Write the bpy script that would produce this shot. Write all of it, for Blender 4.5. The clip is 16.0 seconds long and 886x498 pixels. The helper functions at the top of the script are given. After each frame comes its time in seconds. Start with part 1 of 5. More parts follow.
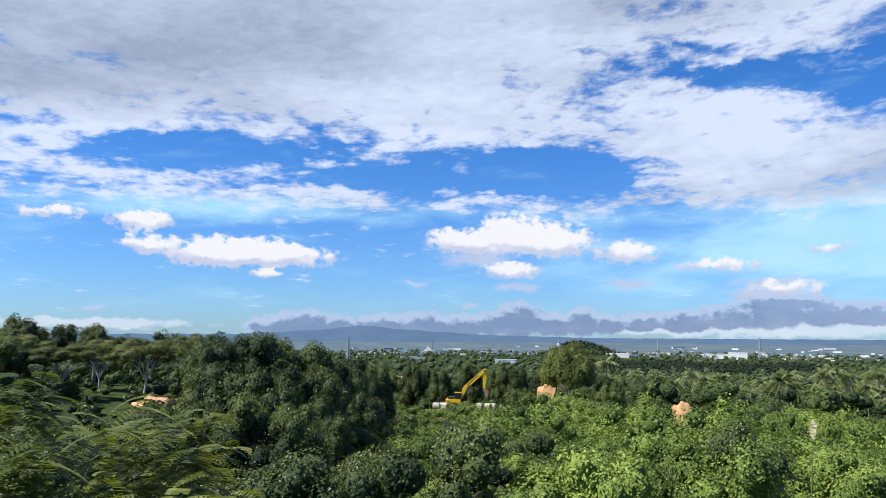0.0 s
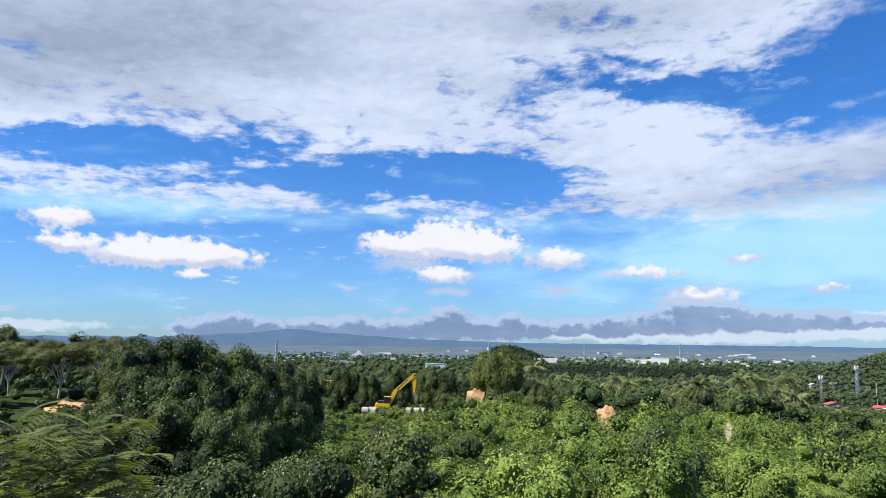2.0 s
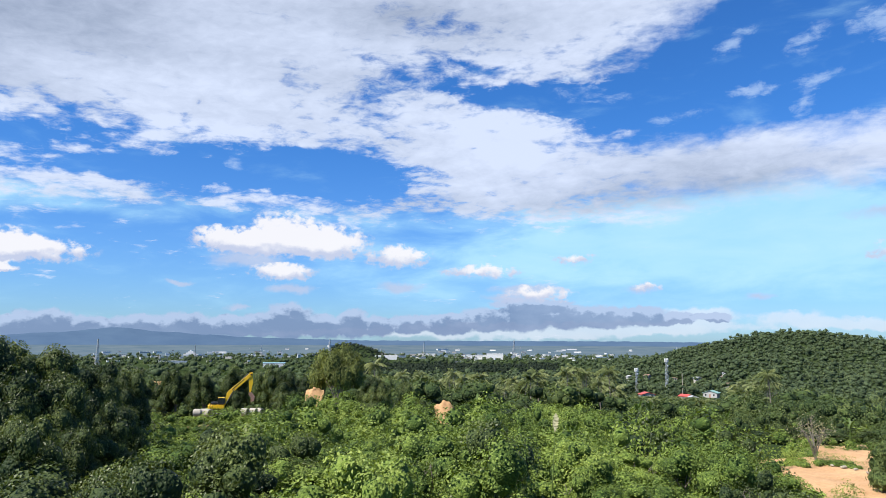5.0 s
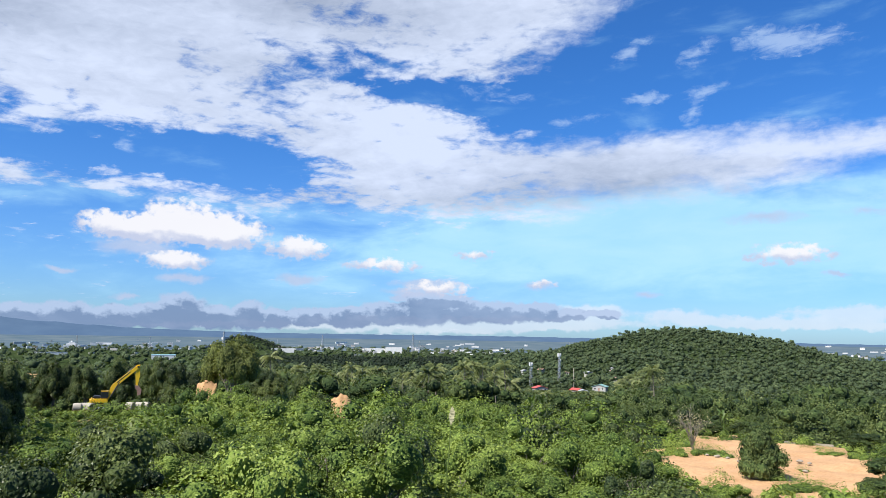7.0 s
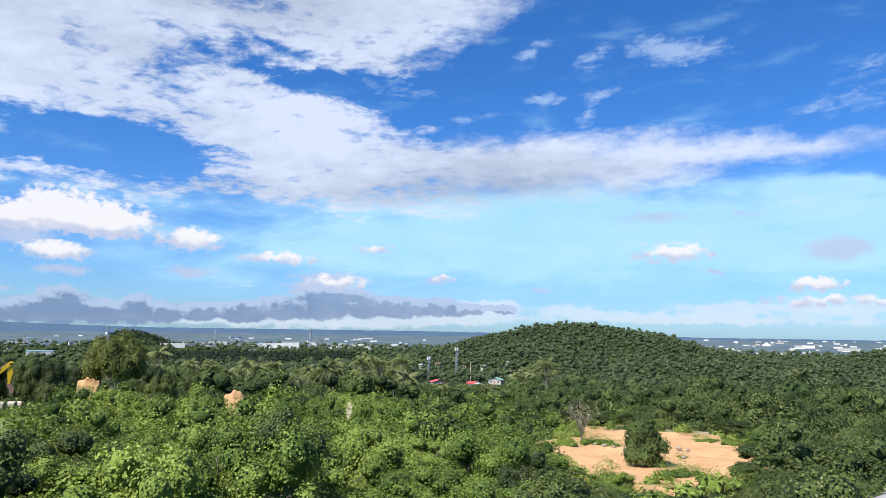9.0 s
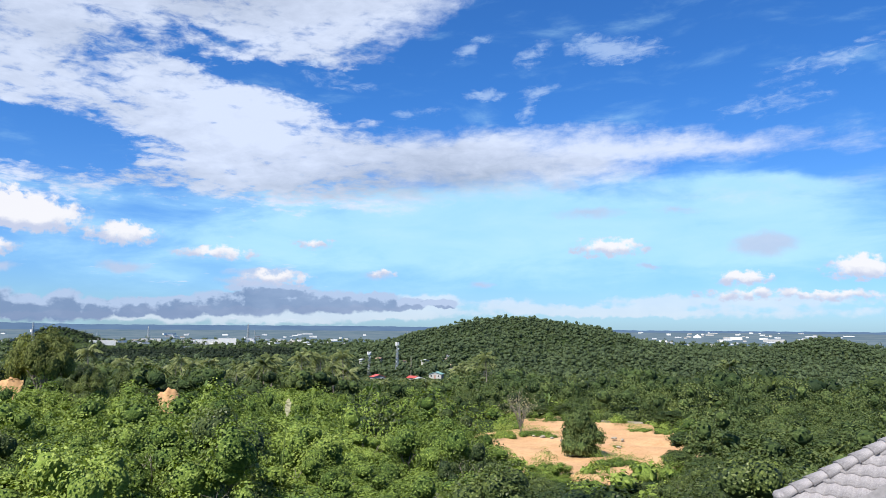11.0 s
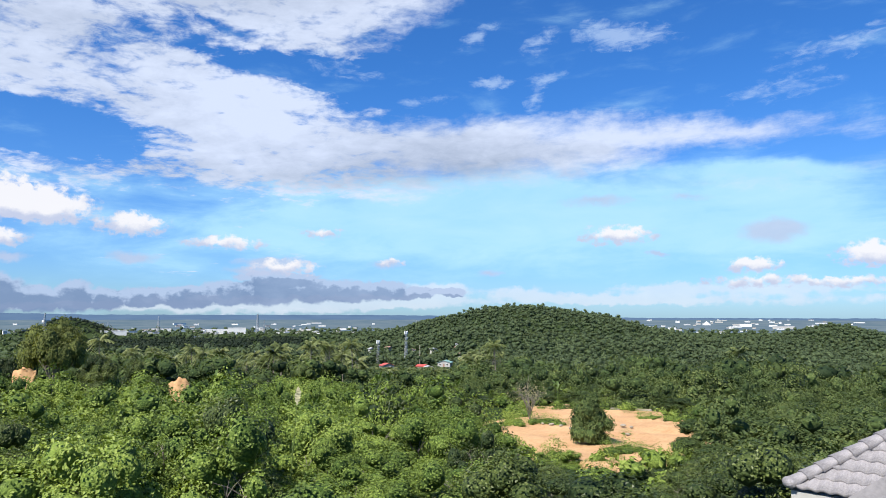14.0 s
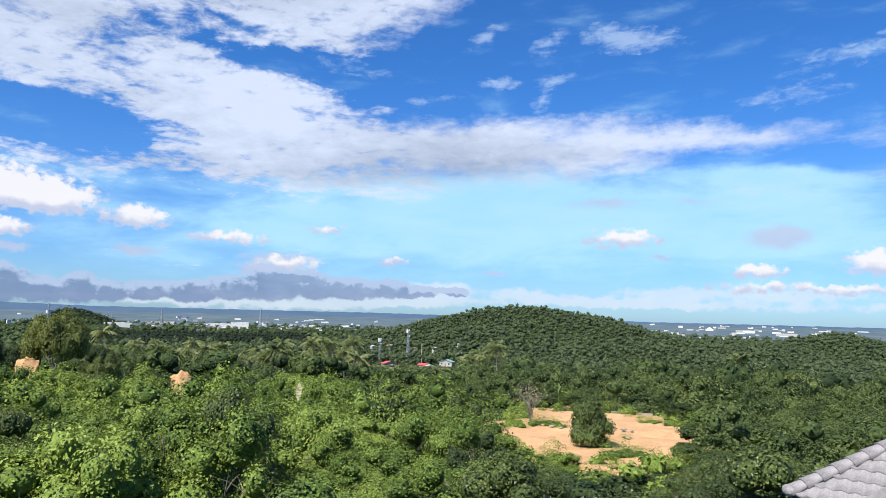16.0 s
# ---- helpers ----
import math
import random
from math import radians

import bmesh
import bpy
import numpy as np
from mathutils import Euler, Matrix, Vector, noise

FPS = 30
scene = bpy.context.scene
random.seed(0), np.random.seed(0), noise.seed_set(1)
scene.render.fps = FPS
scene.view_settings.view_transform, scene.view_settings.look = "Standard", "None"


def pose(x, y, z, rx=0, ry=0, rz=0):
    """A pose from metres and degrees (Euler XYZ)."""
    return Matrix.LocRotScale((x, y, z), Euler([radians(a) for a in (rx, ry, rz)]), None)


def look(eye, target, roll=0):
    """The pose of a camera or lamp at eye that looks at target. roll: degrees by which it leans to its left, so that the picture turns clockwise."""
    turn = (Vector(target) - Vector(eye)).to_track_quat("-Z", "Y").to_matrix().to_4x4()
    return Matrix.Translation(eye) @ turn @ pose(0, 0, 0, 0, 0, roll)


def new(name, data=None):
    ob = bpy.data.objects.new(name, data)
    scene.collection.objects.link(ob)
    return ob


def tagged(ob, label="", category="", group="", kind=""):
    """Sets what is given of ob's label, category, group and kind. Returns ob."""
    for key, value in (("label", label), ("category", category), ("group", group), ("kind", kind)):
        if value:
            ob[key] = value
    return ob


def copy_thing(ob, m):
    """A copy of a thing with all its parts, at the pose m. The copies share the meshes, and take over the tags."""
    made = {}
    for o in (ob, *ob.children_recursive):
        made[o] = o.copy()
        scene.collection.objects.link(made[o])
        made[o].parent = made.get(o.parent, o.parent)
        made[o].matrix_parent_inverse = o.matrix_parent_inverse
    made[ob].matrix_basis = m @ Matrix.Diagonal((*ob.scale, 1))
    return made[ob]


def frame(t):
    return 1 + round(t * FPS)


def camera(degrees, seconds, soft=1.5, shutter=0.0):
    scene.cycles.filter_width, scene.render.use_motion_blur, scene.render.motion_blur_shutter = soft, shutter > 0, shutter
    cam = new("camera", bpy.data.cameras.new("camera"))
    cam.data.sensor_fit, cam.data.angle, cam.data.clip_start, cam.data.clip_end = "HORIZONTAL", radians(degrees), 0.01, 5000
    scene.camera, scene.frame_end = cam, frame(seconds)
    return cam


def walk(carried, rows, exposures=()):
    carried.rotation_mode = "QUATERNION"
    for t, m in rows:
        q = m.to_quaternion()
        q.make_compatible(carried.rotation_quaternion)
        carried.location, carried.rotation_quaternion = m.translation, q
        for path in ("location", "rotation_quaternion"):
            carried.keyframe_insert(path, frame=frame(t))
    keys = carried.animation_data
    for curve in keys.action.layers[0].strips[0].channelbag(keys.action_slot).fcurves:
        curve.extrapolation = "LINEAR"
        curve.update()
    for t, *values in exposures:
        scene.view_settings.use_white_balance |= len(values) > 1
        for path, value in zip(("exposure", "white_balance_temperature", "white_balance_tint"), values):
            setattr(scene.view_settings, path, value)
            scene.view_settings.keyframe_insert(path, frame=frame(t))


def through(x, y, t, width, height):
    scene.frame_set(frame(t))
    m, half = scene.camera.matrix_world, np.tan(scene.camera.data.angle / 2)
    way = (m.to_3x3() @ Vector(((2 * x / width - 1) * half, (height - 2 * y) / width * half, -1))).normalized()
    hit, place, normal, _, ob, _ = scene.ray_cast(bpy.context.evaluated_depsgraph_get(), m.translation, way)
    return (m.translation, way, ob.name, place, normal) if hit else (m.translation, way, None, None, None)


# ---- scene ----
EYE_Z = 60.0
cam = camera(63.41, 16.0, soft=0.75)
# seconds, yaw, pitch, roll: the camera stands on a balcony and pans to its right
PAN = (
    (0, -0.00, 7.01, 0.36),
    (0.5, -0.96, 7.08, 0.37),
    (1, -2.12, 7.20, 0.45),
    (1.5, -3.67, 7.29, 0.56),
    (2, -5.45, 7.39, 0.70),
    (2.5, -7.55, 7.46, 0.80),
    (3, -9.85, 7.51, 0.79),
    (3.5, -11.98, 7.55, 0.70),
    (4, -14.17, 7.52, 0.44),
    (4.6, -16.58, 7.41, 0.25),
    (5.25, -19.06, 7.20, 0.24),
    (5.9, -21.52, 6.99, 0.39),
    (6.5, -23.86, 6.89, 0.62),
    (7, -25.96, 6.87, 0.85),
    (7.5, -28.16, 6.88, 0.89),
    (8, -30.28, 6.84, 0.91),
    (8.5, -32.25, 6.72, 0.88),
    (9, -33.99, 6.55, 0.82),
    (9.5, -35.52, 6.40, 0.77),
    (10, -36.89, 6.33, 0.63),
    (10.6, -38.19, 6.24, 0.47),
    (11.25, -39.02, 6.10, 0.31),
    (11.9, -39.29, 5.91, 0.20),
    (12.5, -39.11, 5.68, 0.16),
    (13, -38.77, 5.45, 0.14),
    (13.5, -38.45, 5.32, 0.13),
    (14, -38.12, 5.26, 0.07),
    (14.5, -37.85, 5.26, 0.11),
    (15, -37.69, 5.25, 0.44),
    (15.5, -37.67, 5.22, 0.94),
    (16, -37.78, 5.21, 1.41),
)


def turn(yaw, pitch, roll):
    return Matrix.Translation((0, 0, EYE_Z)) @ pose(0, 0, 0, 90 + pitch, 0, yaw) @ pose(0, 0, 0, 0, 0, roll)


walk(cam, [(t, turn(a, b, c)) for t, a, b, c in PAN], [(0, 0.85), (16, 0.85)])

# ---- sky and sun ----
SUN_AZ, SUN_EL = 256.0, 50.0      # degrees, clockwise from straight ahead
world = bpy.data.worlds.new("sky")
scene.world = world
world.use_nodes = True
WN, WL = world.node_tree.nodes, world.node_tree.links
WN.clear()


def wnode(kind, **given):
    n = WN.new(kind)
    for k, v in given.items():
        if k == "op":
            n.operation = v
        elif k == "clamp":
            n.use_clamp = v
    return n


def wmath(op, a, b=None, c=None, clamp=False):
    n = wnode("ShaderNodeMath", op=op, clamp=clamp)
    for i, v in enumerate((a, b, c)):
        if v is None:
            continue
        if isinstance(v, (int, float)):
            n.inputs[i].default_value = v
        else:
            WL.new(v, n.inputs[i])
    return n.outputs[0]


def wvec(x, y, z=0.0):
    n = wnode("ShaderNodeCombineXYZ")
    for i, v in enumerate((x, y, z)):
        if isinstance(v, (int, float)):
            n.inputs[i].default_value = v
        else:
            WL.new(v, n.inputs[i])
    return n.outputs[0]


def wnoise(vec, scale, detail=6.0, rough=0.55, warp=0.0, lac=2.0):
    n = wnode("ShaderNodeTexNoise")
    WL.new(vec, n.inputs["Vector"])
    n.inputs["Scale"].default_value = scale
    n.inputs["Detail"].default_value = detail
    n.inputs["Roughness"].default_value = rough
    n.inputs["Lacunarity"].default_value = lac
    n.inputs["Distortion"].default_value = warp
    return n.outputs[0]


def wsmooth(v, lo, hi):
    n = wnode("ShaderNodeMapRange")
    n.interpolation_type = "SMOOTHSTEP"
    WL.new(v, n.inputs[0])
    n.inputs[1].default_value, n.inputs[2].default_value = lo, hi
    return n.outputs[0]


def wmix(fac, a, b):
    n = wnode("ShaderNodeMix")
    n.data_type = "RGBA"
    for sock, v in ((n.inputs[0], fac), (n.inputs[6], a), (n.inputs[7], b)):
        if isinstance(v, tuple):
            sock.default_value = (*v, 1)
        elif isinstance(v, (int, float)):
            sock.default_value = v
        else:
            WL.new(v, sock)
    return n.outputs[2]


tc = wnode("ShaderNodeTexCoord")
sep = wnode("ShaderNodeSeparateXYZ")
WL.new(tc.outputs["Generated"], sep.inputs[0])
SX, SY, SZ = sep.outputs
AZ = wmath("MULTIPLY", wmath("ARCTAN2", SX, SY), 57.29578)
EL = wmath("MULTIPLY", wmath("ARCSINE", SZ), 57.29578)
SKYP = wvec(AZ, EL)
# the plane of the high cloud sheet, seen in perspective
zz = wmath("ADD", wmath("MAXIMUM", SZ, 0.0), 0.10)
SHEETP = wvec(wmath("DIVIDE", SX, zz), wmath("DIVIDE", SY, zz))


def warped(vec, scale, amount, stretch=0.5):
    """vec moved about by noise, more along the horizon than up and down."""
    a = wmath("MULTIPLY", wmath("SUBTRACT", wnoise(vec, scale, 5, 0.6), 0.5), amount)
    off = wnode("ShaderNodeVectorMath", op="ADD")
    WL.new(vec, off.inputs[0])
    off.inputs[1].default_value = (37.0, 11.0, 5.0)
    b = wmath("MULTIPLY", wmath("SUBTRACT", wnoise(off.outputs[0], scale, 5, 0.6), 0.5), amount * stretch)
    add = wnode("ShaderNodeVectorMath", op="ADD")
    WL.new(vec, add.inputs[0])
    WL.new(wvec(a, b), add.inputs[1])
    return add.outputs[0]


class Field:
    """A sum of soft ellipses over azimuth and elevation, in degrees."""

    def __init__(self, vec):
        self.vec, self.out = vec, None

    def puff(self, az, el, w, h, weight=1.0, lean=0.0, peak=False):
        m = wnode("ShaderNodeMapping")
        m.vector_type = "TEXTURE"
        WL.new(self.vec, m.inputs[0])
        m.inputs[1].default_value = (az, el, 0)
        m.inputs[2].default_value = (0, 0, radians(lean))
        m.inputs[3].default_value = (w, h, 1)
        g = wnode("ShaderNodeTexGradient")
        g.gradient_type = "SPHERICAL"
        WL.new(m.outputs[0], g.inputs[0])
        if self.out is None:
            self.out = wmath("MULTIPLY", g.outputs[1], weight)
        elif peak:
            self.out = wmath("MAXIMUM", wmath("MULTIPLY", g.outputs[1], weight), self.out)
        else:
            self.out = wmath("MULTIPLY_ADD", g.outputs[1], weight, self.out)
        return self


sky = wnode("ShaderNodeTexSky")
sky.sky_type = "NISHITA"
sky.sun_disc = False
sky.sun_elevation, sky.sun_rotation = radians(SUN_EL), radians(SUN_AZ)
sky.air_density, sky.dust_density, sky.ozone_density = 1.0, 0.3, 3.0
SKY_GAIN = 0.10
blue = wnode("ShaderNodeMix")
blue.data_type, blue.blend_type = "RGBA", "MULTIPLY"
blue.inputs[0].default_value = 1.0
WL.new(sky.outputs[0], blue.inputs[6])
WL.new(wmix(wsmooth(EL, 0.0, 20.0), (0.56, 0.90, 1.44), (0.33, 0.83, 1.46)), blue.inputs[7])
colour = blue.outputs[2]
K = 1 / SKY_GAIN


def tone(r, g, b):
    return (r * K, g * K, b * K)


def ragged(field, grain, amount, from_to=(0.0, 0.15)):
    """A field whose edge is broken up by noise; nothing appears where the field is empty."""
    return wmath("MULTIPLY_ADD", wmath("MULTIPLY", wmath("SUBTRACT", grain, 0.5), wsmooth(field, *from_to)), amount, field)


def layer(under, density, lo, hi, dark, light, shade, top=1.0):
    a = wsmooth(density, lo, hi)
    if top < 1:
        a = wmath("MULTIPLY", a, top)
    return wmix(a, under, wmix(shade, tone(*dark), tone(*light)))


fine = wnoise(SHEETP, 1.5, 10, 0.62, 0.4)
broad = wnoise(SHEETP, 0.9, 6, 0.5)
flat = wnoise(wvec(wmath("MULTIPLY", AZ, 0.30), wmath("MULTIPLY_ADD", AZ, -0.03, EL)), 0.45, 8, 0.58, 0.3)
ripple = wnoise(SHEETP, 7.0, 6, 0.6, 0.3)
small = wnoise(wvec(wmath("MULTIPLY", AZ, 0.7), EL), 0.9, 6, 0.5, 0.1)
lump = wnoise(wvec(wmath("MULTIPLY", AZ, 0.6), EL), 0.55, 8, 0.58, 0.2)
shred = wnoise(wvec(wmath("MULTIPLY", AZ, 0.38), wmath("MULTIPLY_ADD", AZ, -0.05, EL)), 1.5, 8, 0.62, 0.4)
billow = wnoise(wvec(wmath("MULTIPLY", AZ, 0.8), EL), 1.6, 7, 0.55, 0.1)

# thin pale veil low over the horizon
W1 = warped(SKYP, 0.12, 7.0, 0.35)
veil = Field(W1)
veil.puff(44, 8.2, 34, 5.2, 1.5).puff(26, 6.0, 34, 4.5, 0.7).puff(-22, 9.3, 20, 2.0, 0.7, 3).puff(62, 10.4, 9, 1.0, 0.9, -5)
veil.puff(64, 6, 22, 5, 0.9).puff(40, 9.9, 12, 1.6, 0.9).puff(10, 9.6, 18, 1.3, 0.5).puff(-14, 9.9, 22, 1.5, 0.7).puff(4, 3.2, 44, 2.6, 0.2).puff(50, 8.7, 10, 1.2, 0.5)
colour = layer(colour, wmath("MULTIPLY_ADD", wmath("SUBTRACT", flat, 0.5), 1.9, veil.out), 0.02, 1.2, (0.34, 0.70, 0.99), (0.56, 0.86, 1.0), flat, 0.88)

# the broken sheet overhead, its gaps and its long tongue
W2 = warped(warped(SKYP, 0.16, 4.0, 0.5), 0.7, 2.0, 0.6)
sheet = Field(W2)
sheet.puff(-16, 27, 62, 15.0, 3.3).puff(-32, 15.5, 22, 5, 0.7).puff(4, 17.2, 24, 4.0, 1.3, -4).puff(30, 25.5, 16, 5.5, 1.2, 20)
sheet.puff(19, 14.6, 15, 4.8, 1.6, -4).puff(28, 12.9, 18, 5.2, 1.5).puff(42, 13.3, 17, 3.9, 1.4).puff(53, 13.8, 14, 2.5, 1.05).puff(62, 13.3, 11, 1.3, 0.6, -3)
sheet.puff(-17, 11.4, 15, 2.2, 1.3, 2).puff(-2, 10.9, 16, 1.3, 1.1, 1).puff(-31, 11.8, 12, 2.8, 1.1).puff(9, 10.3, 14, 1.2, 0.8)
sheet.puff(-21, 13.9, 9.5, 1.9, -2.2, 3).puff(-11, 14.3, 6, 0.9, -1.2, 2).puff(8.3, 13.2, 11.5, 2.0, -2.8, -1).puff(-5, 12.6, 7, 1.2, -1.6, 2)
sheet.puff(26, 18.9, 11.5, 1.5, -2.7, -6).puff(35, 18.6, 10, 2.3, -2.0, 8).puff(46, 22, 16, 6.0, -2.4, 24).puff(62, 20, 22, 6.5, -1.6)
sheet.puff(24, 21, 14, 3, -0.35, 8).puff(14, 17.2, 13, 2.6, -0.6, -6).puff(-6, 15.6, 20, 1.6, -0.5).puff(12, 15.3, 7, 1.0, -0.8, -10).puff(21, 21.6, 4, 0.7, -0.9, -4).puff(44, 17.6, 14, 1.6, -0.9, -2)
broken = wsmooth(AZ, 40.0, 26.0)
dens = wmath("MULTIPLY_ADD", wmath("SUBTRACT", fine, 0.5), wmath("MULTIPLY_ADD", broken, 3.4, 1.0), sheet.out)
dens = wmath("MULTIPLY_ADD", wmath("SUBTRACT", flat, 0.5), 2.2, dens)
dens = wmath("MULTIPLY_ADD", wmath("SUBTRACT", shred, 0.5), wmath("MULTIPLY_ADD", broken, 1.7, 1.0), dens)
dens = wmath("MULTIPLY_ADD", wmath("MULTIPLY", wmath("SUBTRACT", ripple, 0.5), wmath("MULTIPLY", wsmooth(dens, -0.5, 0.3), broken)), 4.0, dens)
dens = wmath("MULTIPLY_ADD", wsmooth(EL, 9.8, 8.0), -0.6, dens)
grey = Field(warped(SKYP, 0.10, 9.0, 0.4))
grey.puff(-23, 21, 22, 6.5, 1.05, 6).puff(-2, 21.6, 18, 3.0, 0.7, -3).puff(-31, 17.0, 12, 2.6, 0.7).puff(14, 25, 20, 3.5, 0.8).puff(24, 10.4, 18, 1.9, 0.55).puff(-8, 25.5, 20, 3, 0.6)
grey.puff(44, 12.0, 24, 2.6, 0.5).puff(32, 12.0, 16, 3.4, 0.4)
sh = wmath("MULTIPLY_ADD", grey.out, -0.85, wmath("MULTIPLY_ADD", wmath("SUBTRACT", broad, 0.5), 1.9, 0.93))
sh = wmath("MULTIPLY_ADD", wmath("SUBTRACT", fine, 0.5), 1.3, wmath("MULTIPLY_ADD", wmath("SUBTRACT", shred, 0.5), 0.7, sh), clamp=True)
colour = layer(colour, dens, -0.02, 1.5, (0.33, 0.395, 0.53), (0.69, 0.775, 0.96), sh, 0.95)

# small wisps on the clear side
W3 = warped(SKYP, 0.5, 2.2, 0.8)
wisp = Field(W3)
wisp.puff(51.5, 21.4, 3.4, 1.4, 1.3).puff(54.5, 21.0, 3.4, 1.0, 0.7).puff(42.2, 18.3, 2.4, 0.5, 1.1, 5).puff(46.4, 18.4, 2.0, 0.7, 0.9, 6).puff(45.6, 16.8, 0.8, 1.9, 0.9, -24)
wisp.puff(41, 21.7, 2.0, 0.7, 0.9, 25).puff(46.0, 21.0, 2.2, 1.2, 0.6, 30).puff(68, 18.7, 6, 0.9, 0.7, 10).puff(64, 16.2, 5, 1.2, 0.6, 6)
wisp.puff(36.5, 16.8, 3.0, 0.5, 0.5, 4).puff(30, 19.0, 4.0, 0.8, 0.5, -8).puff(1.5, 13.4, 0.9, 0.8, 0.7).puff(28, 20.2, 2.0, 0.5, 0.6)
colour = layer(colour, ragged(wisp.out, shred, 3.0), 0.02, 1.2, (0.46, 0.64, 0.92), (0.62, 0.76, 0.97), lump, 0.55)

# the bright strip under the grey bank, and the bank's heaped tops
W4 = warped(warped(SKYP, 0.5, 1.2, 0.5), 1.0, 0.8, 0.8)
strip = Field(W4)
strip.puff(24, 0.75, 16, 0.8, 1.3).puff(8, 0.55, 10, 0.35, 0.8).puff(34, 1.1, 8, 0.7, 1.1).puff(38, 2.0, 3.6, 0.75, 1.1).puff(43.9, 1.8, 3.2, 0.6, 0.9).puff(50, 1.3, 12, 0.6, 0.8)
strip.puff(55, 2.0, 4.5, 0.7, 0.9).puff(63, 2.0, 9, 0.7, 0.9).puff(60, 1.1, 24, 0.5, 0.5).puff(-26, 0.9, 10, 0.5, 1.0)
colour = layer(colour, ragged(strip.out, small, 1.6), 0.05, 0.6, (0.60, 0.69, 0.86), (0.85, 0.88, 0.95), lump, 0.62)


def bank(dx, dy):
    """Rows of rounded heaps along the horizon; moved, they give the tops that the sun lights."""
    low = Field(W4)
    for az, el, w, h in ((-13, 0.9, 2.6, 0.75), (-11, 1.1, 2.4, 1.05), (-8, 0.9, 3.0, 0.85), (-4.6, 1.0, 3.4, 0.85), (-1.6, 1.1, 2.4, 0.95), (1.6, 1.0, 2.6, 0.85), (4.0, 1.2, 2.2, 0.95), (6.0, 1.5, 2.0, 1.45),
                         (8.6, 1.1, 2.0, 1.0), (10.9, 1.2, 1.6, 1.2), (12.8, 1.1, 1.6, 0.9), (15.6, 1.3, 2.4, 0.75), (18.6, 1.4, 2.6, 0.85), (21.6, 1.6, 2.4, 1.0), (24.6, 1.8, 3.0, 1.1),
                         (27.6, 1.9, 2.8, 1.0), (30.6, 1.9, 2.8, 0.95), (33.4, 1.9, 2.4, 0.8), (35.8, 1.7, 2.0, 0.5), (38.4, 1.8, 1.6, 0.35), (25.2, 2.9, 3.4, 0.5)):
        low.puff(az + dx, el + dy, w * 1.15, h * 1.15, 1.0, peak=True)
    return low.out


rim = wmath("MULTIPLY_ADD", wmath("SUBTRACT", lump, 0.5), 0.9, wmath("MULTIPLY_ADD", wsmooth(AZ, 14.0, 34.0), 0.25, wsmooth(wmath("MULTIPLY_ADD", wmath("SUBTRACT", billow, 0.5), 1.2, bank(0.3, -0.5)), 0.42, 0.02)), clamp=True)
colour = layer(colour, ragged(bank(0, 0), billow, 0.25, (0.0, 0.2)), 0.04, 0.26, (0.195, 0.28, 0.47), (0.45, 0.56, 0.78), rim, 0.90)

# heaped clouds with shaded undersides
W5 = warped(warped(SKYP, 0.42, 1.8, 0.55), 1.5, 0.6, 0.8)
under = Field(W5)
under.puff(2.6, 6.2, 3.6, 0.9).puff(6.1, 4.0, 2.3, 0.5).puff(14.5, 4.2, 2.3, 0.6).puff(23.5, 3.3, 3.0, 0.4).puff(25, 4.0, 3.6, 0.6)
under.puff(-2.1, 4.3, 1.3, 0.3).puff(63, 6.1, 3.0, 1.2).puff(54.9, 4.75, 1.1, 0.3).puff(-25.8, 2.0, 1.2, 0.3).puff(41.8, 3.3, 1.4, 0.35, 0.7).puff(33.6, 4.0, 1.8, 0.5).puff(2.2, 2.5, 1.3, 0.35)
under.puff(50.4, 8.9, 3.6, 0.6, 0.7).puff(48, 11.1, 1.8, 0.9, 0.6).puff(57.0, 8.9, 2.6, 0.5, 0.5)
colour = layer(colour, ragged(under.out, lump, 1.0), 0.04, 0.7, (0.40, 0.50, 0.72), (0.58, 0.65, 0.84), lump, 0.8)


def heaps(dx, dy, k):
    """The heaped clouds; moved and drawn in a little, they give the sides that the sun lights."""
    heap = Field(W5)

    def add(az, el, w, h, weight=1.0):
        heap.puff(az + dx * w, el + dy * h, w * k, h * k, weight)

    add(1.4, 7.7, 3.6, 1.3), add(5.6, 8.3, 3.8, 1.9), add(9.2, 7.6, 3.6, 1.6), add(5.0, 7.4, 6.0, 1.2, 0.7), add(5.5, 5.3, 3.1, 0.85)
    add(-16, 6.5, 6.0, 1.6), add(-12.0, 6.2, 4.8, 1.1), add(-18.5, 6.0, 4.2, 0.9, 0.7), add(-22.7, 6.8, 2.6, 0.9), add(-23.0, 8.4, 2.8, 0.9), add(-29, 8.6, 3.0, 0.6, 0.7), add(-13.9, 4.9, 1.5, 0.4)
    add(14.6, 6.6, 3.1, 1.1), add(21, 5.5, 3.8, 0.7, 0.75), add(28.4, 6.4, 2.2, 0.55, 0.55), add(51.9, 6.2, 3.8, 1.0, 0.75), add(25.7, 3.7, 3.6, 0.75, 0.7)
    add(61.6, 3.7, 2.4, 0.7), add(69.2, 4.2, 3.0, 1.1), add(62, 2.5, 5.5, 0.6, 0.55), add(68, 2.3, 4.0, 0.5, 0.7), add(34, 4.1, 1.6, 0.4, 0.6)
    return heap.out


body = heaps(0, 0, 1)
lit = wsmooth(wmath("MULTIPLY_ADD", wmath("SUBTRACT", small, 0.5), 1.0, heaps(0.06, 0.42, 1.0)), 0.04, 0.55)
colour = layer(colour, ragged(body, billow, 1.9), 0.02, 0.55, (0.55, 0.60, 0.77), (0.89, 0.885, 0.92), lit, 0.95)

